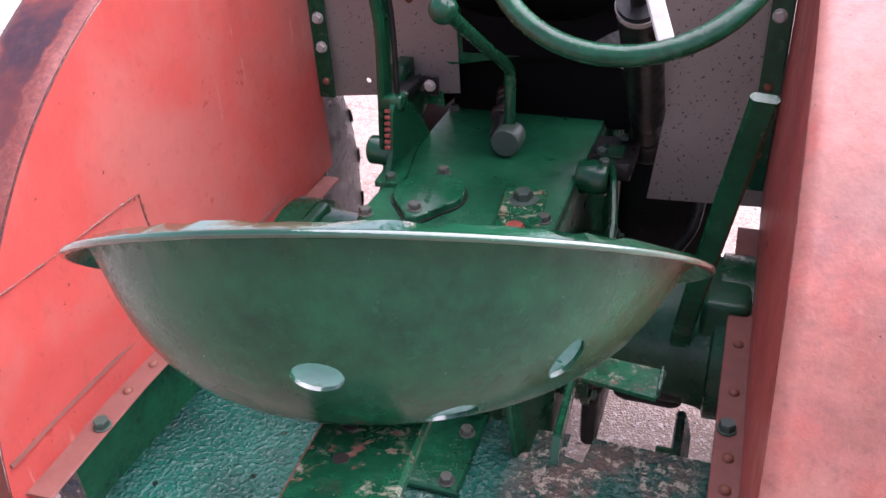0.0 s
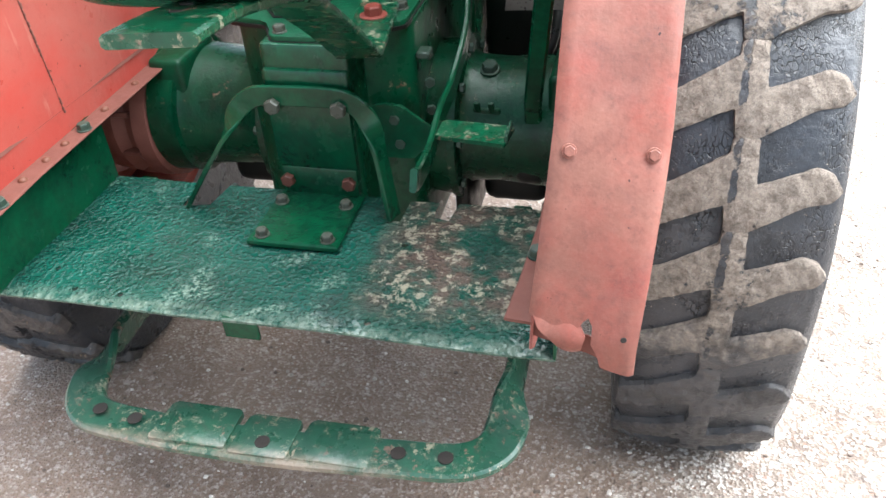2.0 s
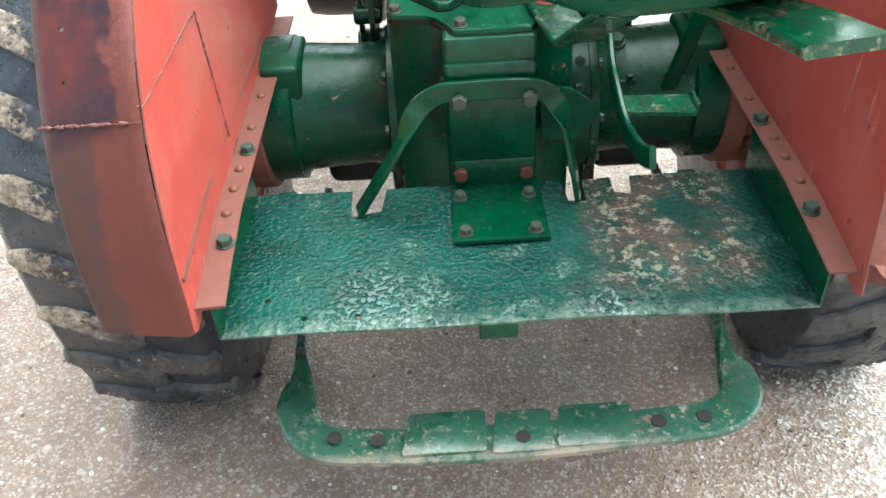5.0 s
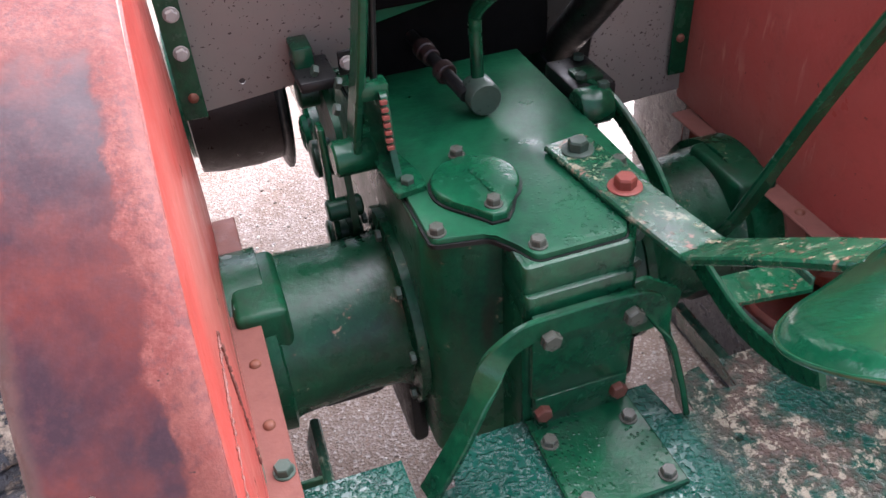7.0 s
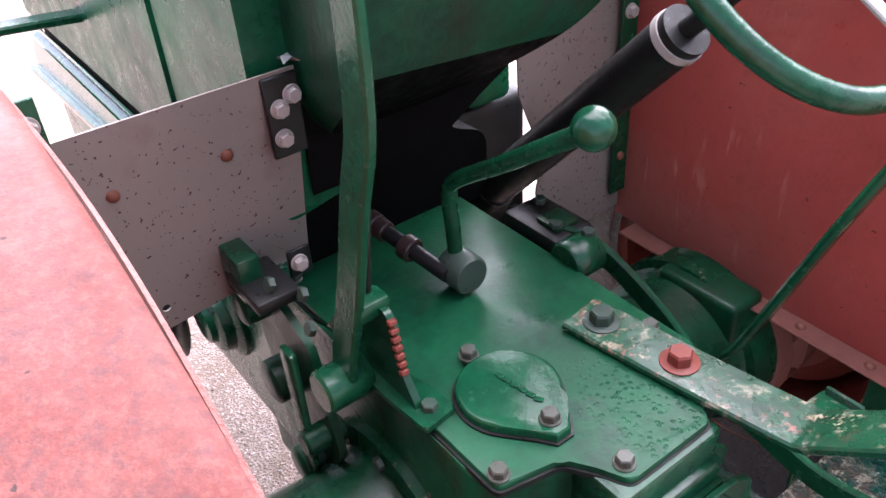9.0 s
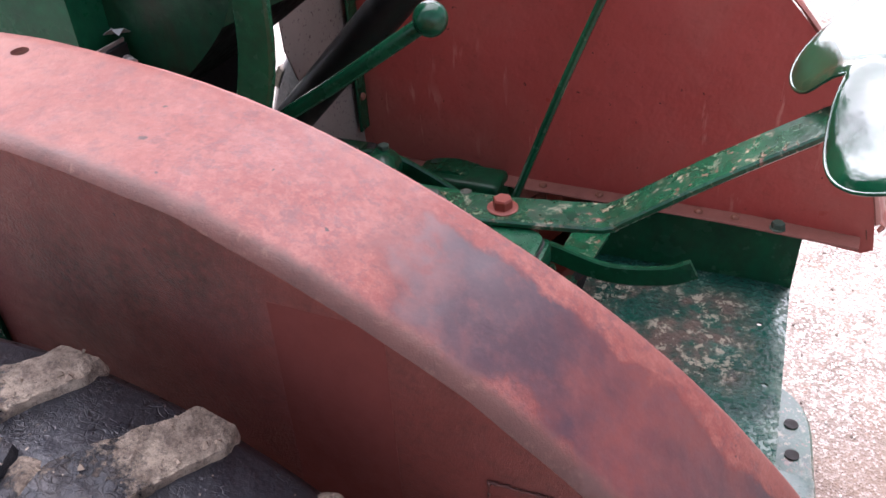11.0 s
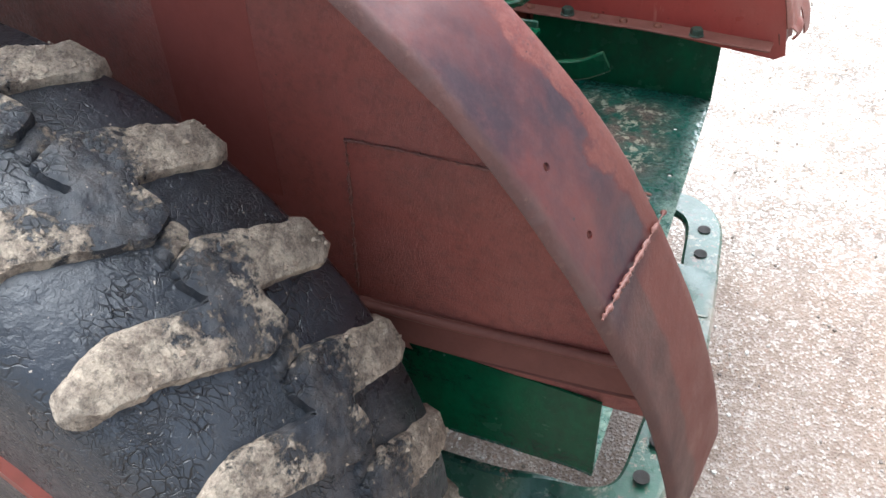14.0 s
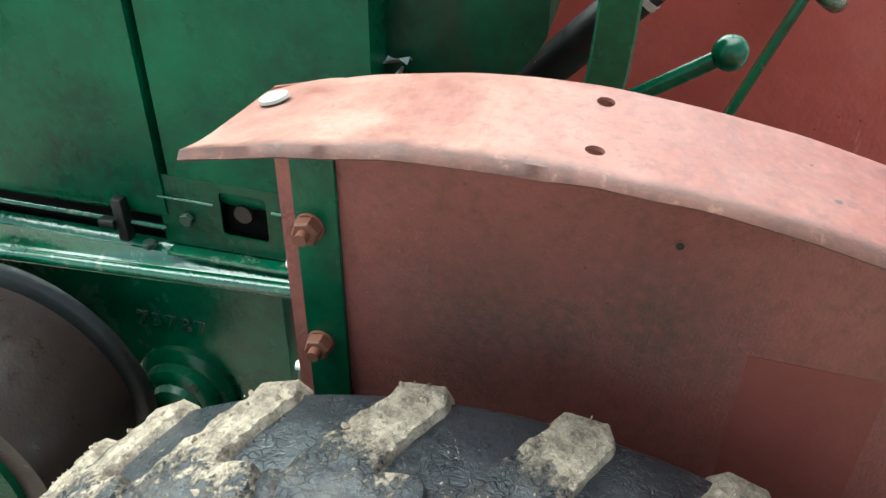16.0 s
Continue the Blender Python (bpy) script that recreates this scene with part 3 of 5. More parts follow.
def sweep(path, section, up=(0, 0, 1), bm=None, scale=None):
    """Carry a closed section (side, up) along a path; up: one vector or one for each point."""
    bm = bm or bmesh.new()
    rings = []
    n = len(path)
    for i, p in enumerate(path):
        d = (Vector(path[min(i + 1, n - 1)]) - Vector(path[max(i - 1, 0)])).normalized()
        u = Vector(up[i]) if hasattr(up[0], "__len__") else Vector(up)
        side = d.cross(u).normalized()
        u = side.cross(d).normalized()
        k = scale[i] if scale else 1.0
        rings.append([bm.verts.new(Vector(p) + k * (side * a + u * b)) for a, b in section])
    m = len(section)
    for p, q in zip(rings, rings[1:]):
        for i in range(m):
            bm.faces.new((p[i], p[(i + 1) % m], q[(i + 1) % m], q[i]))
    bm.faces.new(rings[0])
    bm.faces.new(rings[-1])
    return bm


def flat(w, t, r=0.002):
    """A flat bar's section with broken corners."""
    a, b = w / 2, t / 2
    return [(-a + r, -b), (a - r, -b), (a, -b + r), (a, b - r), (a - r, b), (-a + r, b), (-a, b - r), (-a, -b + r)]


def round_bar(r, segs=14):
    return [(r * math.cos(2 * math.pi * i / segs), r * math.sin(2 * math.pi * i / segs)) for i in range(segs)]


def inside(p, poly):
    x, y = p
    hit = False
    for (x1, y1), (x2, y2) in zip(poly, poly[1:] + poly[:1]):
        if (y1 > y) != (y2 > y) and x < (x2 - x1) * (y - y1) / (y2 - y1) + x1:
            hit = not hit
    return hit


def ring(cx, cy, rx, ry=None, n=16, turn=0.0):
    ry = ry or rx
    c, s = math.cos(turn), math.sin(turn)
    pts = [(rx * math.cos(2 * math.pi * i / n), ry * math.sin(2 * math.pi * i / n)) for i in range(n)]
    return [(cx + a * c - b * s, cy + a * s + b * c) for a, b in pts]


def edge_gap(p, poly):
    best = 9.0
    for (x1, y1), (x2, y2) in zip(poly, poly[1:] + poly[:1]):
        dx, dy = x2 - x1, y2 - y1
        t = max(0, min(1, ((p[0] - x1) * dx + (p[1] - y1) * dy) / (dx * dx + dy * dy + 1e-12)))
        best = min(best, math.hypot(p[0] - x1 - t * dx, p[1] - y1 - t * dy))
    return best


def thicken(bm, thick):
    """Give an open surface a thickness, away from its normals."""
    normals = {}
    for f in bm.faces:
        n = f.normal * f.calc_area()
        for v in f.verts:
            normals[v] = normals.get(v, Vector()) + n
    rim = [e for e in bm.edges if len(e.link_faces) == 1]
    faces = bm.faces[:]
    twin = {v: bm.verts.new(v.co - n.normalized() * thick) for v, n in normals.items()}
    for f in faces:
        bm.faces.new([twin[v] for v in reversed(f.verts)])
    for e in rim:
        a, b = e.verts
        bm.faces.new((a, b, twin[b], twin[a]))
    return bm


def sheet(outline, holes, step, place, thick):
    """A sheet with holes, drawn flat in (u, v), put in space by place(u, v) and given its thickness."""
    fine = []
    for (x1, y1), (x2, y2) in zip(outline, outline[1:] + outline[:1]):
        n = max(1, round(math.hypot(x2 - x1, y2 - y1) / step))
        fine += [(x1 + (x2 - x1) * i / n, y1 + (y2 - y1) * i / n) for i in range(n)]
    loops = [fine] + [list(h) for h in holes]
    verts, edges = [], []
    for loop in loops:
        k = len(verts)
        verts += [Vector(p) for p in loop]
        edges += [(k + i, k + (i + 1) % len(loop)) for i in range(len(loop))]
    xs, ys = [p[0] for p in fine], [p[1] for p in fine]
    for i in range(int((max(xs) - min(xs)) / step) + 1):
        for j in range(int((max(ys) - min(ys)) / step) + 1):
            p = (min(xs) + (i + 0.5 * (j % 2)) * step, min(ys) + j * step)
            if inside(p, fine) and all(edge_gap(p, loop) > 0.45 * step for loop in loops) and not any(inside(p, h) for h in holes):
                verts.append(Vector(p))
    vs, _, fs, _, _, _ = geometry.delaunay_2d_cdt(verts, edges, [], 0, 1e-6)
    bm = bmesh.new()
    made = [bm.verts.new(place(v.x, v.y)) for v in vs]
    for f in fs:
        c = sum((vs[i] for i in f), Vector((0, 0))) / len(f)
        area = sum(vs[f[i - 1]].x * vs[f[i]].y - vs[f[i]].x * vs[f[i - 1]].y for i in range(len(f)))
        if abs(area) > 1e-8 and inside(c, fine) and not any(inside(c, h) for h in holes):
            bm.faces.new([made[i] for i in f])
    for v in [v for v in bm.verts if not v.link_faces]:
        bm.verts.remove(v)
    bmesh.ops.recalc_face_normals(bm, faces=bm.faces)
    return thicken(bm, thick) if thick else bm


def slab(outline, z0, z1, bevel=0.004, segs=2, top_only=True):
    """An outline in plan, raised from z0 to z1, with a rounded upper edge."""
    bm = bmesh.new()
    low = [bm.verts.new((x, y, z0)) for x, y in outline]
    high = [bm.verts.new((x, y, z1)) for x, y in outline]
    n = len(outline)
    for i in range(n):
        bm.faces.new((low[i], low[(i + 1) % n], high[(i + 1) % n], high[i]))
    bm.faces.new(low)
    bm.faces.new(high)
    if bevel:
        top = set(high)
        edges = [e for e in bm.edges if (e.verts[0] in top and e.verts[1] in top) or not top_only]
        bmesh.ops.bevel(bm, geom=edges, offset=bevel, segments=segs, affect="EDGES", profile=0.5)
    return bm


def rounded(poly, radius, n=4):
    """Round the corners of an outline."""
    out = []
    m = len(poly)
    for i in range(m):
        p, a, b = Vector(poly[i]), Vector(poly[i - 1]), Vector(poly[(i + 1) % m])
        u, v = a - p, b - p
        r = min(radius, u.length * 0.45, v.length * 0.45)
        s, e = p + u.normalized() * r, p + v.normalized() * r
        for j in range(n + 1):
            t = j / n
            q = s * (1 - t) ** 2 + p * 2 * t * (1 - t) + e * t * t
            out.append((q.x, q.y))
    return out


def grown(poly, d):
    """An outline moved outwards by d."""
    m = len(poly)
    turn = sum(poly[i - 1][0] * poly[i][1] - poly[i][0] * poly[i - 1][1] for i in range(m))
    k = d if turn > 0 else -d
    out = []
    for i in range(m):
        a, b = Vector(poly[i - 1]), Vector(poly[(i + 1) % m])
        t = (b - a).normalized()
        out.append((poly[i][0] + k * t.y, poly[i][1] - k * t.x))
    return out


def facing(p, d, spin=0.0):
    """A pose at p whose z looks along d."""
    return Matrix.Translation(p) @ Vector(d).to_track_quat("Z", "Y").to_matrix().to_4x4() @ Matrix.Rotation(spin, 4, "Z")


def hex_bolt(af, head, washer=0.0):
    """A hexagon head with a chamfer, on a washer."""
    bm = bmesh.new()
    z = 0.0
    if washer:
        bm = turned([(0, washer), (0.0018, washer), (0.0026, washer * 0.94)], 20, True, "Z")
        z = 0.0026
    r = af / math.sqrt(3)
    loops = []
    for h, k in ((z, 1.0), (z + head * 0.82, 1.0), (z + head, 0.86)):
        loops.append([bm.verts.new((k * r * math.cos(math.pi / 3 * i), k * r * math.sin(math.pi / 3 * i), h)) for i in range(6)])
    for p, q in zip(loops, loops[1:]):
        for i in range(6):
            bm.faces.new((p[i], p[(i + 1) % 6], q[(i + 1) % 6], q[i]))
    bm.faces.new(loops[0])
    bm.faces.new(loops[-1])
    return bm


def nut_on_stud(af, head):
    bm = hex_bolt(af, head, af * 0.62)
    bmesh.ops.create_cone(bm, cap_ends=True, segments=12, radius1=af * 0.28, radius2=af * 0.26, depth=0.012, matrix=Matrix.Translation((0, 0, head + 0.006)))
    return bm


def rivet(r, h):
    return turned([(0, r), (h * 0.55, r * 0.9), (h * 0.9, r * 0.55), (h, r * 0.1)], 14, True, "Z")


B_small = mesh_of("bolt", hex_bolt(0.019, 0.009), M_bolt, 30)
B_zinc = mesh_of("bolt", hex_bolt(0.018, 0.009, 0.013), M_zinc, 30)
B_mid = mesh_of("bolt", hex_bolt(0.025, 0.013), M_darkbolt, 30)
B_head = mesh_of("bolt", hex_bolt(0.027, 0.014), M_oldbolt, 30)
B_flange = mesh_of("bolt", hex_bolt(0.022, 0.012, 0.015), M_bolt, 30)
B_cover = mesh_of("bolt", hex_bolt(0.020, 0.011, 0.014), M_oldbolt, 30)
B_big = mesh_of("bolt", hex_bolt(0.029, 0.017, 0.026), M_bolt, 30)
B_bigred = mesh_of("bolt", hex_bolt(0.029, 0.017, 0.026), M_redbolt, 30)
B_nut = mesh_of("nut", nut_on_stud(0.024, 0.013), M_rustbolt, 30)
B_rivet = mesh_of("rivet", rivet(0.008, 0.006), M_zinc)
B_pinkrivet = mesh_of("rivet", hex_bolt(0.013, 0.0035, 0.0095), M_pink, 30)
B_rustrivet = mesh_of("rivet", rivet(0.009, 0.007), M_rustbolt)


def bolt(mesh, p, d, parent, spin=0.3, label=""):
    return part("nut" if mesh is B_nut else "rivet" if mesh in (B_rivet, B_rustrivet, B_pinkrivet) else "bolt", mesh, None, parent, label, at=facing(p, d, spin))


def weld(points, parent, r=0.0035, seed=1):
    """A thin lumpy weld bead along a line."""
    rnd = random.Random(seed)
    path = []
    for a, b in zip(points, points[1:]):
        a, b = Vector(a), Vector(b)
        n = max(2, int((b - a).length / 0.0028))
        path += [a.lerp(b, i / n) + Vector([rnd.uniform(-0.0007, 0.0007) for _ in range(3)]) for i in range(n)]
    path.append(Vector(points[-1]))
    scale, run = [], 0
    for _ in path:
        if run <= 0 and rnd.random() < 0.08:
            run = rnd.randint(2, 7)
        run -= 1
        scale.append(0.25 if run > 0 else rnd.choice((0.45, 0.7, 1.0, 1.35)))
    return part("weld_bead", sweep(path, round_bar(r, 6), (0.3, 0.8, 0.5), scale=scale), M_weld, parent, "", 60)


# ---- ground ----
def ground_sheet():
    bm = bmesh.new()
    spans = [-400, -60, -15, -6] + [-3 + 0.25 * i for i in range(25)] + [6, 15, 60, 400]
    grid = []
    for x in spans:
        grid.append([bm.verts.new((x, y, 0.010 * noise.noise(Vector((x * 0.9, y * 0.9, 3))) - 0.004 if max(abs(x), abs(y)) < 3.1 else 0)) for y in spans])
    for i in range(len(spans) - 1):
        for j in range(len(spans) - 1):
            bm.faces.new((grid[i][j], grid[i + 1][j], grid[i + 1][j + 1], grid[i][j + 1]))
    return bm


ground = part("ground", ground_sheet(), M_ground)
tagged(ground, "pale shelly concrete yard with embedded stones and cracks", "ground", kind="structure")


def stone_chips():
    rnd = random.Random(5)
    verts, faces = [], []
    for _ in range(5200):
        x, y = rnd.uniform(-1.9, 2.3), rnd.uniform(-1.0, 2.4)
        r = rnd.choice((0.0025, 0.003, 0.004, 0.005, 0.007))
        h, t, k = r * rnd.uniform(0.35, 0.7), rnd.uniform(0, 6.3), len(verts)
        z = 0.010 * noise.noise(Vector((x * 0.9, y * 0.9, 3))) - 0.004
        q = rnd.uniform(0.5, 1.0)
        for i in range(5):
            a = t + i * 1.2566
            u, v = r * rnd.uniform(0.75, 1.15) * math.cos(a), q * r * rnd.uniform(0.75, 1.15) * math.sin(a)
            verts += [(x + u, y + v, z - 0.001), (x + 0.7 * u, y + 0.7 * v, z + h)]
        for i in range(5):
            j = (i + 1) % 5
            faces.append((k + 2 * i, k + 2 * j, k + 2 * j + 1, k + 2 * i + 1))
        faces.append(tuple(k + 2 * i + 1 for i in range(5)))
    me = bpy.data.meshes.new("stone_chips")
    me.from_pydata(verts, [], faces)
    me.materials.append(M_chip)
    return me


tagged(new("stone_chips", stone_chips()), "small pale stone and shell chips lying in the yard surface", "gravel", kind="stuff")


# ---- the tractor ----
tractor = tagged(new("tractor"), "old green tractor with rust-red mudguards, wet and weathered", "tractor")

# mudguards: a side sheet and a wide top strip on one curve
CY, CZ, CR = 0.72, 0.541, 0.838
SEAM = radians(151.5)
FRONT = radians(74.6)
TAIL = radians(171.5)


def swell(a):
    """How far the curve opens out towards its tail, 0 to 1."""
    return max(0.0, (a - radians(93)) / radians(50)) ** 1.5


def guard_curve(n=64):
    arc = [FRONT + (SEAM - FRONT) * i / n for i in range(n + 1)]
    arc += [SEAM + (TAIL - SEAM) * i / 12 for i in range(1, 13)]
    return [(CY + (CR + 0.02 * min(1.1, swell(a))) * math.cos(a), CZ + (CR + 0.02 * min(1.1, swell(a))) * math.sin(a)) for a in arc]


CURVE = guard_curve()
LENGTHS = [0.0]
for p, q in zip(CURVE, CURVE[1:]):
    LENGTHS.append(LENGTHS[-1] + math.hypot(q[0] - p[0], q[1] - p[1]))
SEAM_AT = LENGTHS[64]


def on_curve(a):
    """Point and outward normal of the guard's curve at length a."""
    a = min(max(a, 0), LENGTHS[-1] - 1e-6)
    i = next(k for k in range(len(LENGTHS) - 1) if LENGTHS[k + 1] >= a)
    t = (a - LENGTHS[i]) / (LENGTHS[i + 1] - LENGTHS[i])
    p, q = Vector(CURVE[i]), Vector(CURVE[i + 1])
    d = (q - p).normalized()
    return p.lerp(q, t), Vector((d.y, -d.x))


def inner_x(y, z=1.0):
    """The side sheet leans in a little towards its tail."""
    return 0.500 - 0.020 * max(0.0, min(1.0, (0.10 - y) / 0.24)) * max(0.0, min(1.0, (0.95 - z) / 0.25))


def mudguard(s, strip_mat, name_label):
    shift = -0.004 if s > 0 else 0.0
    fall = 0.030 if s > 0 else 0.024
    side = [(CY + (y - CY) * 0.9915, CZ + (z - CZ) * 0.9915) for y, z in CURVE[::2]] + [(-0.105, 0.655), (0.948, 0.715), (0.948, CURVE[0][1] - 0.014)]
    guard = part("mudguard", sheet(side, [], 0.035, lambda y, z: Vector((s * (inner_x(y, z) + shift * min(1.0, max(0.0, (z - 0.66) / 0.1)) + 0.0045 * noise.noise(Vector((y * 3, z * 3, s)))), y, z)), 0.003), M_side, tractor, name_label)
    # Far guard's inner red is darkened as shade, its face turned from the light.
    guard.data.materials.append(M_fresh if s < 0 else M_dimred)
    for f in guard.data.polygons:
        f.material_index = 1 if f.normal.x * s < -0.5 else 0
    # top strip with its rolled outer lip; the front end is splayed
    total = LENGTHS[-1]
    W, LIP = 0.1405 + shift, 0.0035

    def strip_point(a, q):
        p, n = on_curve(a)
        r = 0.0090
        if q < 0.006:
            w, h = q - 0.004, -0.004 + math.sqrt(max(0.0, 0.000036 - (0.006 - q) ** 2))
        elif q < W - r:
            w, h = q - 0.004 * max(0.0, 1 - (q - 0.006) / 0.05), 0.002
        elif q < W - r + 1.57 * r:
            t = (q - W + r) / r
            w, h = W - r + r * math.sin(t), 0.002 - r * (1 - math.cos(t))
        else:
            w, h = W, 0.002 - r - (q - W + r - 1.57 * r)
        flare = max(0.0, 1 - a / 0.14)
        curl = 0.008 * flare * max(0.0, (min(q, W) - W / 2) / (W / 2)) ** 3 - 0.008 * (1 - min(q, W) / W) * max(0.0, 1 - a / 0.28) + 0.0016 * math.sin(a * 9 + w * 20)
        dent = 0.0026 * noise.noise(Vector((a * 5, w * 9, s * 2))) + 0.0006 * noise.noise(Vector((a * 25, w * 25, s)))
        tip = max(0.0, min(1.0, (0.60 - p.x) / 0.60)) ** 2 * (1.0 if s < 0 else 1.0 - 1.9 * max(0.0, min(1.0, (0.93 - p.y) / 0.22)))
        at = p + n * (h + dent + curl - fall * tip * w / W)
        return Vector((s * (inner_x(p.x, p.y) + (shift or 0.004) + w * (1 + 0.06 * flare)), at.x - 0.001 * flare * w / W, at.y))

    far = W + LIP
    jag = random.Random(4)
    edge = [(0.002, 0.014), (0.075, 0), (total, 0)] if s < 0 else [(0, 0), (total - 0.056, 0), (total - 0.052, 0.02), (total - 0.046, 0.042), (total - 0.048, 0.058), (total - 0.062, 0.066), (total - 0.068, 0.072), (total - 0.058, 0.078), (total - 0.034, 0.080), (total - 0.022, 0.088), (total - 0.004, 0.094), (total - 0.002, 0.104), (total, 0.12)]
    edge += [(total * k / 40, far + (jag.uniform(-0.0018, 0.0012) if k % 40 else 0)) for k in range(40, -1, -1)]
    cuts = []
    if s < 0:
        for y, z, q, r in ((0.665, 1.379, 0.032, 0.0068), (0.667, 1.380, 0.102, 0.0068), (0.040, 1.075, 0.095, 0.004), (0.002, 1.015, 0.097, 0.004)):
            a = min(range(len(CURVE)), key=lambda k: (CURVE[k][0] - y) ** 2 + (CURVE[k][1] - z) ** 2)
            cuts.append(ring(LENGTHS[a], q, r, n=12))
    top = part("top_strip", sheet(edge, cuts, 0.009, strip_point, 0.003), strip_mat, guard, "faded red top strip with dark stains" if s < 0 else "bleached pink-red top strip, torn at its foot", 50)
    # bottom flange: an angle with its foot inwards
    path = [Vector((s * (inner_x(y, 0.7) - 0.021), y, 0.688 + 0.018 * max(y, 0))) for y in (-0.095, 0.0, 0.15, 0.3, 0.45, 0.6, 0.75, 0.9)]
    part("bottom_flange", sweep(path, flat(0.050, 0.005)), M_flange, guard, "", 30)
    lip = [Vector((s * (inner_x(y, 0.7) + 0.006), y, 0.723 - 0.010 * y)) for y in (-0.10, 0.0, 0.2, 0.4, 0.6, 0.8, 0.92)]
    part("bottom_lip", sweep(lip, [(-0.003, -0.024), (0.003, -0.024), (0.004, 0.018), (0.010, 0.022), (0.008, 0.028), (-0.003, 0.026)]), M_flange, guard, "", 30)
    roll = [Vector((s * (inner_x(y, 0.7) + 0.0085), y, 0.749 - 0.012 * y)) for y in (-0.09, 0.0, 0.2, 0.4, 0.6, 0.8, 0.92)]
    part("lip_roll", sweep(roll, round_bar(0.0065, 10)), M_flange, guard, "rolled lower edge", 60)
    for y in (0.050, 0.318, 0.640, 0.766):
        bolt(B_flange, (s * (0.4625 + 0.026 * y), y, 0.6905 + 0.018 * y), (0, 0.02, 1), guard, y * 9)
    for y in (0.13, 0.20, 0.26, 0.40, 0.52):
        bolt(B_rustrivet, (s * 0.476, y, 0.6905 + 0.018 * y), (0, 0.02, 1), guard)
    return guard


guard_left = mudguard(-1, M_strip, "rust-red sheet mudguard with welded patch and sooty side")
guard_right = mudguard(1, M_pink, "rust-red sheet mudguard, dented and torn at its foot")

# repairs and openings on the mudguard of the near side
for k, off in enumerate((0.0022, -0.0045)):
    bead = [(-0.018, 0.980), (0.08, 0.978), (0.14, 0.977), (0.22, 0.979), (0.299, 0.978), (0.302, 0.91), (0.305, 0.86), (0.308, 0.80), (0.311, 0.735)]
    weld([(-(inner_x(y, z) + 0.0045 * noise.noise(Vector((y * 3, z * 3, -1))) + off), y, z) for y, z in bead], guard_left, 0.0019, 3 + k)
weld([(-0.498 - 0.147 * i / 10, *(on_curve(SEAM_AT - 0.014)[0] + on_curve(SEAM_AT - 0.014)[1] * (0.004 - 0.024 * i / 10))) for i in range(11)], guard_left, 0.0026, 8)
part("bolt_head", turned([(0, 0.0125), (0.0025, 0.0118), (0.0042, 0.007)], 18, True, "Z"), M_zinc, guard_left, "flat pale bolt head", at=facing((-0.552, 0.915, 1.357), (0, 0.25, 1)))
for y, z in ((0.948, 1.144), (0.952, 1.004)):
    part("cable_tip", sweep([(-0.484, y - 0.008, z), (-0.484, y + 0.008, z)], round_bar(0.0055, 10), (0, 0, 1)), M_white, guard_left, "white plastic tip")
# No opening here: a dark disc painted like the shade in a hole.
part("bolt_hole_disc", turned([(0, 0.0036), (0.0010, 0.0030)], 12, True, "Z"), M_dark, guard_left, at=facing((-0.5040, 0.590, 1.246), (-1, 0, 0)))
# a faint rectangular repair sheet high on the outer face
part("repair_sheet", sheet([(0.395, 0.88), (0.513, 0.88), (0.513, 1.139), (0.395, 1.135)], [], 0.04, lambda y, z: Vector((-(inner_x(y, z) + 0.0045 * noise.noise(Vector((y * 3, z * 3, -1)))) - 0.0005, y, z)), 0.0008), M_repair, guard_left, "smoother dull red repair sheet")

# cap bolts, torn lip and creased foot on the mudguard of the far side
for xo, w in ((0.513, 0.1), (0.612, 0.8)):
    p, n = on_curve(SEAM_AT + 0.028)
    p = p + n * (0.003 - 0.028 * w)
    bolt(B_pinkrivet, (xo, p.x, p.y), (0.25, *n), guard_right)
def foot_sheet(bulge, dip, back):
    """Places a torn scrap on the line of the guard's foot; u across, v down from the tear."""
    def place(u, v):
        p, n = on_curve(LENGTHS[-1] - 0.056 + v)
        out = 0.024 * min(1.0, max(0.0, u / 0.14)) + bulge * math.sin(min(1.0, v / 0.05) * 3.0) - dip * (v / 0.05) ** 2 - back + 0.002 * math.sin(u * 150)
        return Vector((inner_x(p.x, p.y) - 0.006 + u, p.x + n.x * out, p.y + n.y * out))
    return place


flap = [(0.001, -0.006), (0.030, -0.004), (0.062, -0.006), (0.074, 0.012), (0.070, 0.036), (0.060, 0.048), (0.046, 0.044), (0.030, 0.026), (0.012, 0.010)]
part("torn_flap", sheet(flap, [], 0.008, foot_sheet(0.012, 0.016, 0.0), 0.002), M_pink, guard_right, "torn curled flap of sheet")
under = [(0.0, 0.010), (0.050, 0.020), (0.104, 0.030), (0.106, 0.056), (0.050, 0.048), (0.004, 0.040)]
part("inner_lip", sheet(under, [], 0.015, foot_sheet(0.0, 0.0, 0.020), 0.002), M_flange, guard_right, "rusty inner lip")
# A small hole drawn as a disc in its shade colour.
part("rust_hole_disc", turned([(0, 0.0042), (0.0010, 0.0035)], 10, True, "Z"), M_dark, guard_right, at=facing((0.597, -0.1505, 0.726), (0.2, -1, 0.25)))

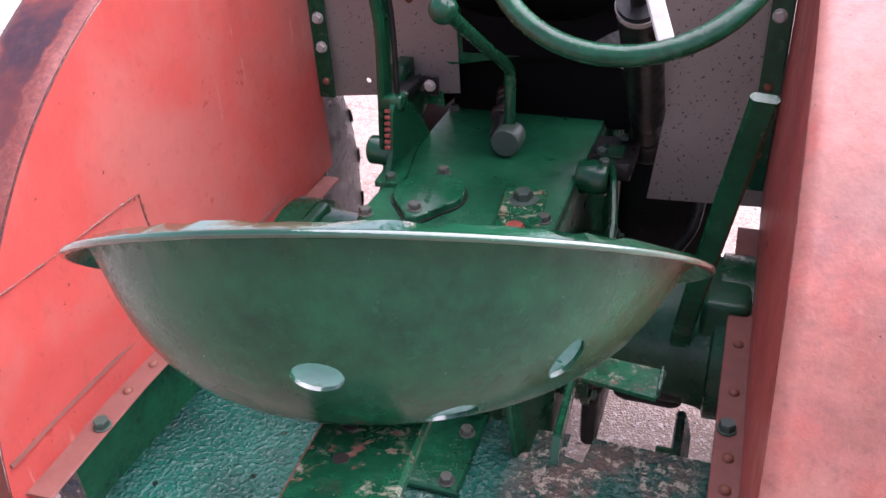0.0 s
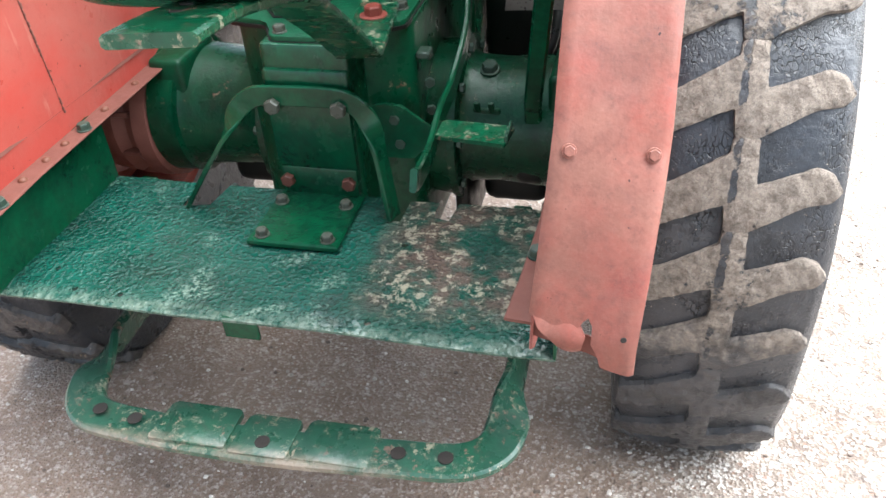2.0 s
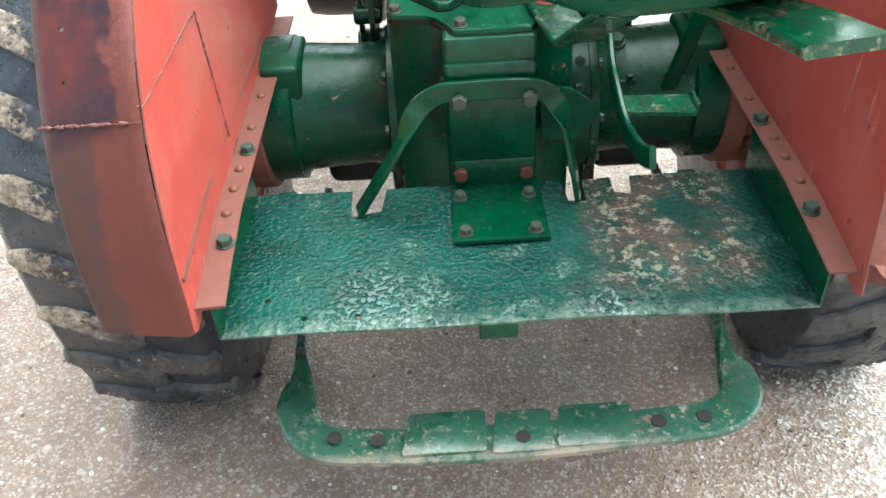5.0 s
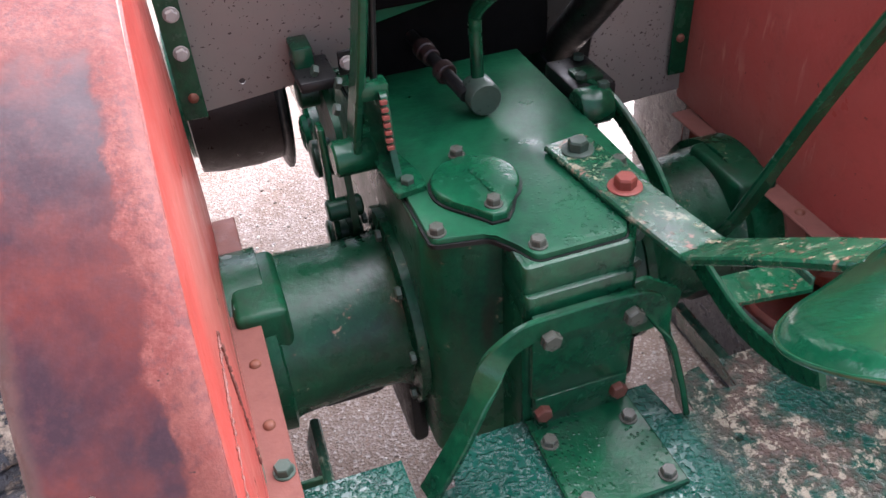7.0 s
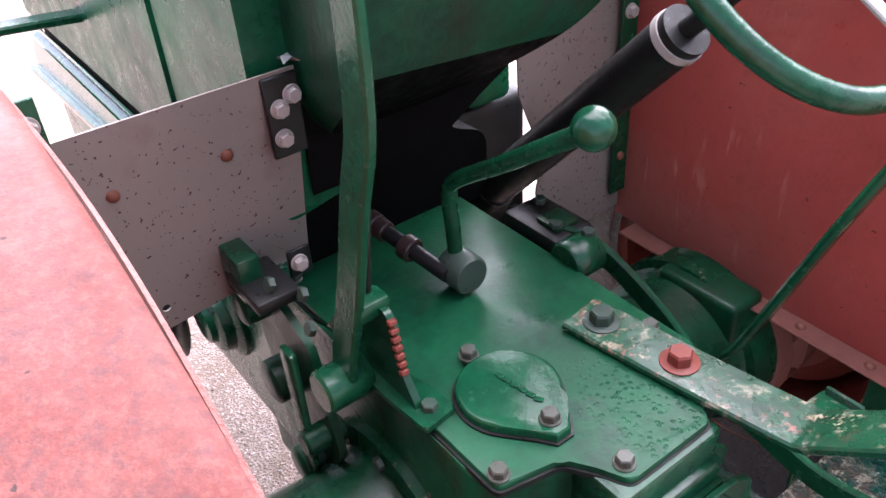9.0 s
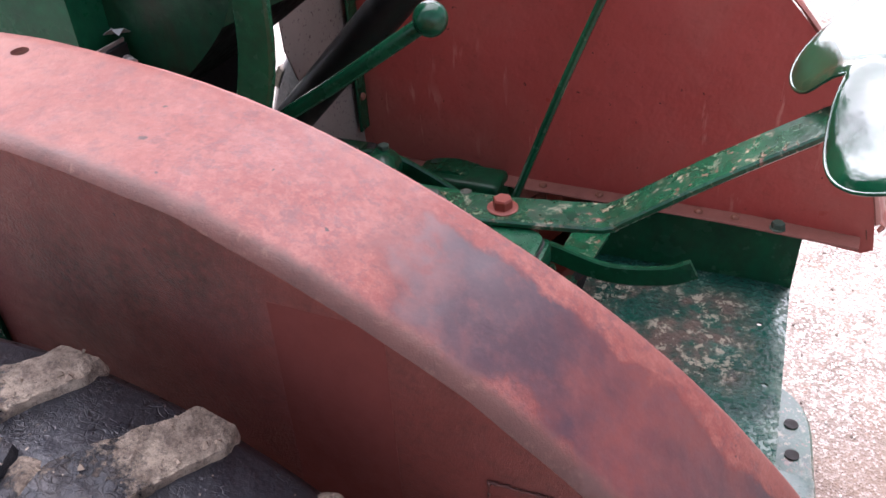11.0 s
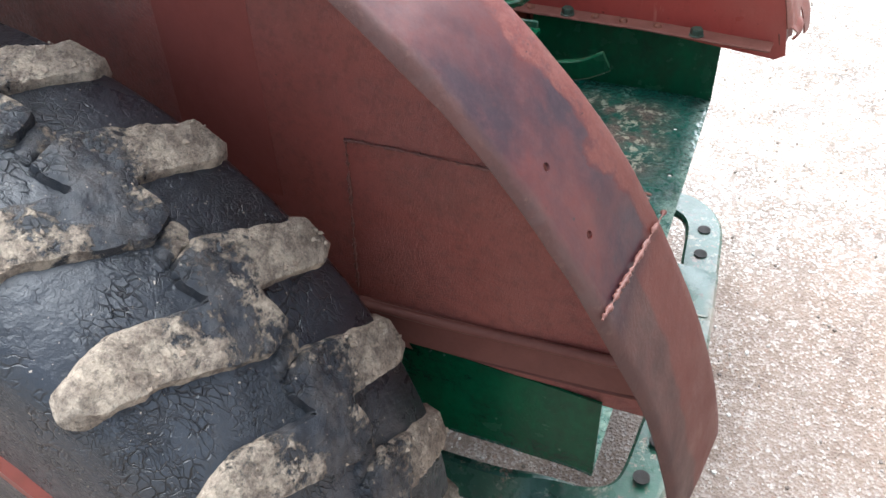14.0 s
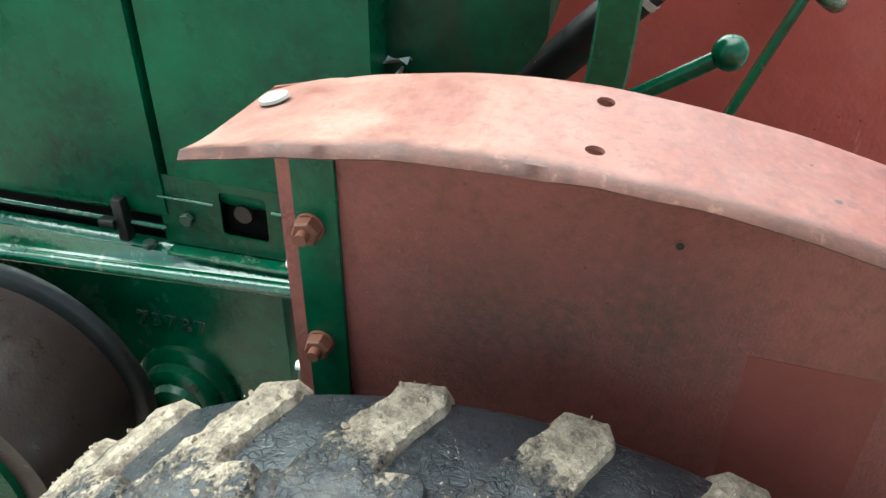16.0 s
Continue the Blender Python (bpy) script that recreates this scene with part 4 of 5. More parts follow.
# uprights at the front of the mudguards, with bolts and nuts
for s, guard in ((-1, guard_left), (1, guard_right)):
    foot = 0.78 if s > 0 else 0.90
    bm = box((s * 0.489 - 0.003, 0.889, foot), (s * 0.489 + 0.003, 0.932, 1.322), 0.001, 1)
    for v in bm.verts:
        v.co.x += s * 0.0145
    box((min(s * 0.490, s * 0.452), 0.926, foot), (max(s * 0.490, s * 0.452), 0.932, 1.28), 0.001, 1, bm)
    part("upright_angle", bm, M_green, guard, "green angle iron", 30)
    for z in (0.86, 1.0, 1.135) if s > 0 else (0.94, 1.02, 1.085, 1.17, 1.25):
        bolt(B_zinc if z > 1.0 else B_rustrivet, (s * 0.468, 0.925, z), (0, -1, 0), guard)
for z in (1.068, 1.209):
    bolt(B_nut, (-0.5068, 0.917, z), (-1, 0, 0), guard_left, 0.2)


# ---- wheels ----
def tyre_mesh():
    prof = [(-0.150, 0.300), (-0.158, 0.345), (-0.162, 0.42), (-0.157, 0.50), (-0.149, 0.552), (-0.132, 0.568), (-0.08, 0.574), (0, 0.576),
            (0.08, 0.574), (0.132, 0.568), (0.149, 0.552), (0.157, 0.50), (0.162, 0.42), (0.158, 0.345), (0.150, 0.300)]
    bm = turned(prof, 120, False)
    for v in bm.verts:
        v.co = sag(v.co)
    return bm


def sag(p):
    """The soft tyres spread towards the ground; p counts from the wheel's centre."""
    turn = math.degrees(math.atan2(p.z, abs(p.y) + 1e-9))
    k = max(0.0, min(1.0, (-6 - turn) / 50))
    k = k * k * (3 - 2 * k) * max(0.0, (p.yz.length - 0.36) / 0.22)
    q = Vector((p.x * (1 + 0.05 * k), p.y * (1 + 0.145 * k), p.z * (1 + 0.145 * k)))
    q.z = max(q.z, -0.556)
    return q


# one tread bar of each tyre: across the tyre in metres, round it in degrees from straight behind
LUG_Z = [(.600, 38.8), (.622, 38.2), (.704, 41.9), (.707, 37.6), (.742, 37.0), (.833, 42.6), (.876, 44.2), (.890, 46.0), (.880, 47.8), (.828, 48.0), (.750, 43.9), (.754, 48.0), (.711, 48.5), (.642, 44.6), (.600, 42.2)]
TIE = [(.704, 48.9), (.752, 48.4), (.746, 50.4), (.708, 51.0)]
LUG_RIB = [(.598, 25.6), (.646, 27.5), (.706, 30.3), (.724, 31.0), (.727, 27.0), (.763, 27.0), (.838, 31.4), (.874, 32.1), (.887, 33.8), (.872, 36.2), (.848, 37.1), (.766, 33.9), (.764, 40.75), (.728, 40.75), (.725, 38.4), (.646, 33.8), (.600, 31.4)]
PITCH = 360 / 26


def lug_mesh(s, outline, height=0.588):
    """One tread bar, worn round at its edges; angles count up from straight behind."""
    def place(x, a, r):
        t = radians(a * 100)
        return Vector((s * (x - 0.745), -r * math.cos(t), r * math.sin(t)))
    flatter = rounded([(x, a / 100) for x, a in outline], 0.0055 if s < 0 else 0.005, 3)
    bm = sheet(flatter, [], 0.0065, lambda x, a: Vector((x, a, 0)), 0)
    rim = [e for e in bm.edges if len(e.link_faces) == 1]
    away = {}
    for e in rim:
        d = (e.verts[1].co - e.verts[0].co).normalized()
        side = Vector((d.y, -d.x, 0))
        if side.dot(e.link_faces[0].calc_center_median() - e.verts[0].co) > 0:
            side = -side
        for v in e.verts:
            key = (round(v.co.x, 6), round(v.co.y, 6))
            away[key] = away.get(key, Vector()) + side
    out = bmesh.ops.extrude_edge_only(bm, edges=rim)
    skirt = [g for g in out["geom"] if isinstance(g, bmesh.types.BMVert)]
    edge = {v for e in rim for v in e.verts}
    for v in bm.verts:
        x, a = v.co.x, v.co.y
        crown = height - 0.55 * (x - 0.745) ** 2 + 0.0030 * noise.noise(Vector((x * 70, a * 70, 2))) + 0.0024 * noise.noise(Vector((x * 190, a * 190, 6)))
        rough = Vector((noise.noise(Vector((x * 55, a * 55, 4))), noise.noise(Vector((x * 55, a * 55, 9)))))
        if v in skirt:
            out_by = away[round(x, 6), round(a, 6)].normalized() * (0.008 if s < 0 else 0.002)
            v.co = place(x + out_by.x + 0.002 * rough.x, a + out_by.y + 0.003 * rough.y, 0.558)
        else:
            gap = edge_gap((x, a), flatter)
            fine = (0.0018 if s < 0 else 0.0008) * noise.noise(Vector((x * 170, a * 170, 5)))
            wear = 0.0022 if s < 0 else 0.0014
            v.co = place(x + wear * rough.x + fine, a + wear * rough.y + fine, crown - 0.0022 * math.exp(-gap / 0.003))
    return mesh_of("tread_lug", bm, M_lug if s < 0 else M_dustlug, 38)


def mud_crumbs(s):
    """Dried clods on the ends of the tread bars."""
    rnd = random.Random(11)
    outline = [(x, a / 100) for x, a in (LUG_Z if s < 0 else LUG_RIB)]
    verts, faces = [], []
    for i in range(26):
        turn = radians(-i * PITCH)
        for _ in range(70):
            x, a = rnd.choice((rnd.uniform(0.60, 0.67), rnd.uniform(0.80, 0.89), rnd.uniform(0.60, 0.89))), rnd.uniform(0.36, 0.49)
            if not inside((x, a), outline):
                continue
            size = rnd.choice((0.0012, 0.0016, 0.002, 0.0026, 0.0036)) * rnd.uniform(0.7, 1.2)
            t, r, k = radians(a * 100), 0.5885 - 0.55 * (x - 0.745) ** 2, len(verts)
            p = Matrix.Rotation(turn, 3, "X") @ Vector((s * (x - 0.745), -r * math.cos(t), r * math.sin(t)))
            for d in ((1, 0, 0), (0, 1, 0), (-1, 0, 0), (0, -1, 0), (0, 0, 1), (0, 0, -1)):
                verts.append(sag(p) + Vector(d) * size * rnd.uniform(0.6, 1.3) + Vector((rnd.uniform(-1, 1), rnd.uniform(-1, 1), rnd.uniform(-1, 1))) * size * 0.3)
            faces += [(k + m, k + (m + 1) % 4, k + n) for m in range(4) for n in (4, 5)]
    me = bpy.data.meshes.new("dried_mud")
    me.from_pydata(verts, [], faces)
    me.materials.append(M_clay)
    return me


def wheel(s):
    rim = turned([(-0.155 * s, 0.322), (-0.150 * s, 0.318), (-0.135 * s, 0.285), (-0.06 * s, 0.265), (0.06 * s, 0.265), (0.135 * s, 0.285), (0.146 * s, 0.425), (0.152 * s, 0.450), (0.160 * s, 0.452), (0.166 * s, 0.440), (0.160 * s, 0.405),
                  (0.150 * s, 0.300), (0.06 * s, 0.250), (-0.02 * s, 0.235), (-0.05 * s, 0.19), (-0.045 * s, 0.10), (-0.03 * s, 0.07), (-0.03 * s, 0.02)], 72, False)
    hub = part("wheel", rim, M_rim, tractor, "red pressed-steel wheel with a worn tyre", 35, Matrix.Translation((s * 0.745, 0.72, 0.56)))
    tyre = part("tyre", tyre_mesh(), M_rubber, hub, "cracked black rubber tyre", 60)
    bars = [("tread_lug", lug_mesh(s, LUG_Z if s < 0 else LUG_RIB))]
    if s < 0:
        bars.append(("tie_bar", lug_mesh(s, TIE, 0.580)))
    for name, mesh in bars:
        for i in range(26):
            turn = Matrix.Rotation(radians(-i * PITCH), 4, "X")
            low = mesh.copy()
            low.transform(turn)
            if min(v.co.z for v in low.vertices) > -0.06:
                bpy.data.meshes.remove(low)
                part(name, mesh, None, hub, at=turn)
                continue
            for v in low.vertices:
                v.co = sag(v.co)
            part(name, low, None, hub)
    if s < 0:
        tagged(part("dried_mud", mud_crumbs(s), None, hub), "dried clods of pale mud on the tread", kind="stuff")
    for i in range(8):
        t = 2 * math.pi * i / 8
        bolt(B_mid, (-s * 0.052, 0.15 * math.cos(t), 0.15 * math.sin(t)), (-s, 0, 0), hub)
    return hub


wheel(-1)
wheel(1)
for s in (-1, 1):
    drum_line = [(0.497, 0.10), (0.500, 0.158), (0.508, 0.168), (0.545, 0.170), (0.552, 0.152), (0.575, 0.150), (0.600, 0.166), (0.660, 0.160), (0.690, 0.10)]
    red_drum = part("brake_drum", turned([(s * a, r) for a, r in drum_line], 40, True, "X", (0, 0.72, 0.545)), M_flange, tractor, "dark red cast brake drum inside the wheel", 30)
    for i in range(10):
        t = 2 * math.pi * (i + 0.5) / 10
        part("cooling_rib", box((-0.022, -0.006, -0.010), (0.022, 0.006, 0.012), 0.004, 2), M_flange, red_drum, at=Matrix.Translation((s * 0.575, 0.72 + 0.156 * math.cos(t), 0.545 + 0.156 * math.sin(t))) @ Matrix.Rotation(t - math.pi / 2, 4, "X"))

# ---- gearbox housing ----
TOP = [(-0.200, 0.492), (-0.200, 1.12), (0.152, 1.12), (0.152, 0.50), (0.105, 0.470), (0.068, 0.425), (0.060, 0.403), (-0.078, 0.403), (-0.095, 0.440), (-0.118, 0.476)]


BODY = [(-0.206, 0.520), (-0.206, 1.135), (0.158, 1.135), (0.158, 0.520), (0.110, 0.492), (0.070, 0.470), (-0.105, 0.470), (-0.150, 0.485)]
box_body = part("gearbox_housing", slab(rounded(BODY, 0.035, 4), 0.36, 0.856, 0.012, 3), M_house, tractor, "glossy dark green cast gearbox housing", 35)
# nose under the top cover, stepping down in ledges
for name, z0, z1, out in (("nose", 0.810, 0.858, 0.0), ("nose_ledge", 0.772, 0.812, 0.010), ("nose_wall", 0.40, 0.774, 0.002)):
    nose = [(-0.102, 0.56), (0.072, 0.56), (0.072, 0.392 - out), (-0.102, 0.392 - out)]
    part(name, slab(rounded(nose, 0.012, 3), z0, z1, 0.008, 2), M_green, box_body, "", 35)
cover = part("top_cover", slab(rounded(TOP, 0.010, 3), 0.858, 0.868, 0.003, 2), M_drops, box_body, "wet green top cover plate")
part("gasket", slab(grown(rounded(TOP, 0.010, 3), 0.0035), 0.852, 0.8592, 0), M_black, box_body)
for x, y in ((-0.187, 0.505), (-0.067, 0.425), (-0.185, 0.99), (0.132, 1.02), (0.13, 0.56)):
    bolt(B_cover, (x, y, 0.868), (0, 0, 1), box_body)
drop = [(-0.096 + 0.068 * math.cos(t), 0.592 + 0.068 * math.sin(t)) for t in [radians(a) for a in range(-52, 234, 11)]]
drop += [(-0.118, 0.512), (-0.106, 0.494), (-0.084, 0.494), (-0.068, 0.514)]
part("oil_cover", slab(drop, 0.868, 0.884, 0.005, 3), M_cover, box_body, "round green cover with cast lettering")
part("cover_gasket", slab(grown(drop, 0.004), 0.867, 0.8715, 0), M_black, box_body)
for p in ((-0.096, 0.672, 0.878), (-0.095, 0.518, 0.884)):
    bolt(B_cover, p, (0, 0, 1), box_body, 0.1)
# worn cast letters stay as short raised bars
for i in range(6):
    part("cast_mark", box((-0.004, -0.006, 0), (0.004, 0.006, 0.0022), 0.001, 1), M_cover, box_body, "", at=Matrix.Translation((-0.094 + 0.002 * i, 0.612 - 0.0125 * i, 0.884)) @ Matrix.Rotation(0.3 * (i % 3), 4, "Z"))

# bolted foot between housing and plate
rear = part("rear_bracket", box((-0.090, 0.372, 0.545), (0.066, 0.394, 0.612), 0.003), M_green, box_body)
part("rear_pad", box((-0.096, 0.374, 0.612), (0.068, 0.392, 0.780), 0.004), M_green, box_body)
pad = [(-0.102, 0.200), (0.078, 0.200), (0.074, 0.388), (-0.100, 0.388)]
part("foot_pad", slab(pad, 0.5425, 0.5525, 0.003, 1), M_pad, box_body, "wet stippled square pad bolted to the foot plate", 25)
for x, y in ((-0.077, 0.220), (0.053, 0.220), (-0.083, 0.333), (0.051, 0.333)):
    bolt(B_cover, (x, y, 0.5525), (0, 0, 1), box_body, x * 7)
for x in (-0.079, 0.049):
    bolt(B_mid, (x, 0.372, 0.583), (0, -1, 0), box_body, x * 5)

# strap arching over the rear pad
arch = smooth_path([(-0.283, 0.322, 0.540), (-0.235, 0.330, 0.612), (-0.195, 0.346, 0.668), (-0.158, 0.364, 0.730), (-0.118, 0.366, 0.762), (-0.070, 0.366, 0.768), (0.040, 0.366, 0.768),
                    (0.085, 0.366, 0.755), (0.112, 0.364, 0.715), (0.128, 0.352, 0.65), (0.138, 0.340, 0.60), (0.148, 0.330, 0.540)], 6)
ups = []
for i in range(len(arch)):
    p = arch[i]
    f = max(0.0, min(1.0, (p.z - 0.675) / 0.075))
    away = Vector((p.x + 0.01, 0, 0)).normalized() if abs(p.x) > 0.05 else Vector((0, 0, 1))
    ups.append(Vector((0, -1, 0)) * f + (away + Vector((0, -0.15, 0.25))) * (1 - f) + Vector((0, -0.05, 0)))
strap = part("strap", sweep(arch, flat(0.040, 0.010, 0.002), ups), M_green, tractor, "arched green steel strap", 35)
for x in (-0.076, 0.054):
    bolt(B_head, (x, 0.361, 0.750), (0, -1, 0), strap, 0.4, "")

# ---- axle casings ----
for s in (-1, 1):
    body = [(0.140, 0.170), (0.205, 0.178), (0.206, 0.185), (0.222, 0.185), (0.226, 0.150), (0.240, 0.142), (0.30, 0.138), (0.42, 0.146), (0.432, 0.150), (0.436, 0.165), (0.50, 0.165), (0.52, 0.10)]
    casing = part("axle_casing", turned([(s * a, r) for a, r in body], 48, True, "X", (0, 0.72, 0.56)), M_axle, tractor, "dark green cast axle casing with a bolted flange", 30)
    for i in range(9):
        t = 2 * math.pi * (i + 0.3) / 9
        bolt(B_small, (s * 0.226, 0.72 + 0.167 * math.cos(t), 0.56 + 0.167 * math.sin(t)), (s, 0, 0), casing)
    lo, hi = sorted((s * 0.408, s * 0.492))
    part("mounting_block", box((lo, 0.60, 0.55), (hi, 0.768, 0.719), 0.012, 3), M_dull, casing, "", 30)
    if s > 0:
        part("filler_plug", hex_bolt(0.030, 0.014, 0.022), M_bolt, casing, "", 30, facing((s * 0.275, 0.68, 0.695), (0, -0.25, 1)))
    # Plain black, unlike the green casing it stands on.
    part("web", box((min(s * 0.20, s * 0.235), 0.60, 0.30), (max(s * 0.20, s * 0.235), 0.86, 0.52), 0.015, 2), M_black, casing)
for i in range(7):
    part("cast_mark", box((-0.005, -0.0015, 0), (0.005, 0.0015, 0.002), 0.0005, 1), M_green, box_body, "", at=facing((-0.385 + 0.013 * i, 0.592, 0.505), (0, -1, -0.43)))
part("lower_case", box((-0.19, 0.56, 0.27), (0.14, 1.25, 0.40), 0.03, 3), M_dull, box_body, "", 30)

bracket = [(0.085, 0.715), (0.140, 0.715), (0.205, 0.668), (0.200, 0.640), (0.160, 0.600), (0.090, 0.600)]
part("side_bracket", sheet(rounded(bracket, 0.006, 2), [], 0.03, lambda x, z: Vector((x, 0.462, z)), 0.010), M_green, box_body, "", 30)
for x, z in ((0.128, 0.685), (0.135, 0.632)):
    bolt(B_small, (x, 0.456, z), (0, -1, 0), box_body, x * 9)
part("catch_plate", box((0.250, 0.600, 0.628), (0.310, 0.625, 0.642), 0.003, 1), M_dull, box_body)
for x in (0.262, 0.292):
    part("catch_tab", box((-0.006, -0.004, 0), (0.006, 0.004, 0.030), 0.0015, 1), M_dull, box_body, "", at=facing((x, 0.604, 0.634), (0, -0.45, 0.9)))
part("oil_nipple", box((0.160, 0.525, 0.780), (0.186, 0.560, 0.794), 0.003, 1), M_bolt, box_body)
for z in (0.60, 0.66, 0.72, 0.78):
    bolt(B_small, (0.176, 0.555, z), (0.2, -1, 0), box_body, z * 40)

for s in (-1, 1):
    # Added blocks: black fills the gap below the axle where ground would show.
    part("axle_gap_block", box((min(s * 0.245, s * 0.40), 0.70, 0.345), (max(s * 0.245, s * 0.40), 0.87, 0.47), 0.03, 3), M_black, box_body, "plain black block added in the gap below the axle")

# ---- foot plate ----
cut = [(-0.5, 0.0), (0.5, 0.0), (0.5, 0.40), (0.262, 0.40), (0.255, 0.338), (0.222, 0.345), (0.222, 0.398), (0.165, 0.392), (0.163, 0.318), (0.128, 0.322), (0.120, 0.395), (-0.232, 0.40), (-0.240, 0.325), (-0.300, 0.312), (-0.302, 0.40), (-0.5, 0.40)]
bores = [ring(x, y, 0.006, n=10) for x, y in ((-0.274, 0.251), (-0.274, 0.144), (-0.269, 0.029), (0.189, 0.029), (0.193, 0.136), (0.193, 0.245), (-0.36, 0.03), (-0.43, 0.08), (0.36, 0.05))]


def plate_height(x, y):
    return 0.537 + 0.004 * noise.noise(Vector((x * 4, y * 4, 0))) - 0.006 * max(0, (0.03 - y) / 0.03) * (0.4 + abs(x))


plate = part("foot_plate", sheet(cut, bores, 0.02, lambda x, y: Vector((x, y, plate_height(x, y))), 0.005), M_plate, tractor, "wet stippled green foot plate with flaking patches", 50)
for s in (-1, 1):
    up = [(0.0, 0.532), (0.0, 0.672), (0.36, 0.70), (0.40, 0.69), (0.40, 0.533)]
    part("side_upstand", sheet(up, [], 0.03, lambda y, z: Vector((s * (0.500 + 0.0015 * noise.noise(Vector((y * 9, z * 9, s)))), y, z)), 0.004), M_green, plate)
part("tab", box((-0.065, 0.004, 0.490), (0.000, 0.012, 0.534), 0.002, 1), M_green, plate)
for x in (-0.44, 0.385):
    part("stay", box((x - 0.018, 0.42, 0.12), (x + 0.018, 0.428, 0.525), 0.002, 1), M_dull, tractor, "dark flat steel stay")

# ---- drawbar frame ----
loop = smooth_path([(-0.415, 0.70, 0.30), (-0.425, 0.35, 0.300), (-0.422, 0.13, 0.300), (-0.408, 0.02, 0.298), (-0.36, -0.040, 0.296), (-0.25, -0.056, 0.297), (-0.10, -0.062, 0.300), (0.05, -0.060, 0.302), (0.22, -0.048, 0.304), (0.34, -0.036, 0.304),
                    (0.396, 0.0, 0.304), (0.412, 0.06, 0.306), (0.408, 0.13, 0.312), (0.405, 0.30, 0.318), (0.402, 0.70, 0.32)], 8)
loop = [p + Vector((0.003, -0.009 * max(0.0, min(1.0, (0.4 - p.y) / 0.3)), 0.006)) for p in loop]
twist = []
for p in loop:
    k = max(0.0, min(1.0, (p.y - 0.03) / 0.12))
    twist.append(Vector((0, 0, 1)) * (1 - k) + Vector((1 if p.x > 0 else -1, 0, 0.25)) * k)
frame_bar = part("drawbar_frame", sweep(loop, flat(0.075, 0.020, 0.005), twist), M_worn, tractor, "worn green hitch frame bent from flat bar, with pin holes", 35)
for x, y in ((-0.332, -0.053), (-0.254, -0.063), (0.002, -0.072), (0.244, -0.053), (0.326, -0.048)):
    # Discs on the bar; their dark colour stands for shaded pin holes.
    part("pin_hole_disc", turned([(0, 0.0135), (0.0015, 0.0135)], 18, True, "Z"), M_dark, frame_bar, "", at=Matrix.Translation((x, y, 0.3215)))
for x0, x1, y in ((-0.212, -0.062, -0.057), (-0.055, 0.055, -0.061), (0.060, 0.200, -0.054)):
    part("doubler_plate", slab(rounded([(x0, y - 0.042), (x1, y - 0.040), (x1, y + 0.050), (x0 + 0.012, y + 0.048)], 0.008), 0.309, 0.3215 - 0.001 * (x0 > 0), 0.003, 2), M_worn, frame_bar)

# ---- seat and its bar ----
bar_path = smooth_path([(0.077, 0.640, 0.8755), (0.082, 0.603, 0.8755), (0.098, 0.484, 0.8755), (0.120, 0.340, 0.8755), (0.124, 0.312, 0.8800), (0.128, 0.290, 0.894), (0.146, 0.165, 0.980), (0.163, 0.050, 1.052), (0.168, 0.000, 1.082), (0.178, -0.09, 1.120), (0.201, -0.262, 1.168), (0.221, -0.382, 1.190)], 4)
seat_bar = part("seat_bar", sweep(bar_path, flat(0.078, 0.012, 0.003)), M_bar, tractor, "chipped green flat steel seat spring", 30)
bolt(B_big, (0.081, 0.603, 0.8815), (0, 0, 1), seat_bar)
bolt(B_bigred, (0.098, 0.484, 0.8815), (0, 0, 1), seat_bar, 0.5, "red painted bolt")
for x, y, z in ((0.186, -0.262, 1.1745), (0.197, -0.299, 1.181)):
    # Flat discs, dark as the shade in the slots.
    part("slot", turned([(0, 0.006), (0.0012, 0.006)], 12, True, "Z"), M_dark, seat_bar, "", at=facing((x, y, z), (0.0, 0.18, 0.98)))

SEAT = Matrix.Translation((0.1598, -0.0858, 1.2004)) @ Matrix.Rotation(0.1968, 4, "Z") @ Matrix.Rotation(-0.6647, 4, "X") @ Matrix.Rotation(-0.0315, 4, "Y")
SEAT_HALF, SEAT_BACK, SEAT_FRONT = 0.2592, 0.3146, 0.2042


def seat_edge(t, notch=0.0844):
    """Outline of the pan: a half ellipse behind, two blunt lobes with a notch between them in front."""
    c, s = math.cos(t), math.sin(t)
    if s < 0:
        return SEAT_HALF * c, SEAT_BACK * s
    u = SEAT_HALF * c
    return u, SEAT_FRONT * (1 - abs(c) ** 4.5) ** 0.6 - notch * math.exp(-(abs(u) / 0.058) ** 1.3)


def reach(notch):
    """Distance of the outline from the middle by direction, as a lookup."""
    pts = [seat_edge(2 * math.pi * i / 720, notch) for i in range(720)]
    table = sorted((math.atan2(v, u), math.hypot(u, v)) for u, v in pts)
    ways, far = np.array([a for a, _ in table]), np.array([r for _, r in table])
    return lambda a: float(np.interp(a, ways, far, period=2 * math.pi))


TO_EDGE, TO_FULL = reach(0.0844), reach(0.0)


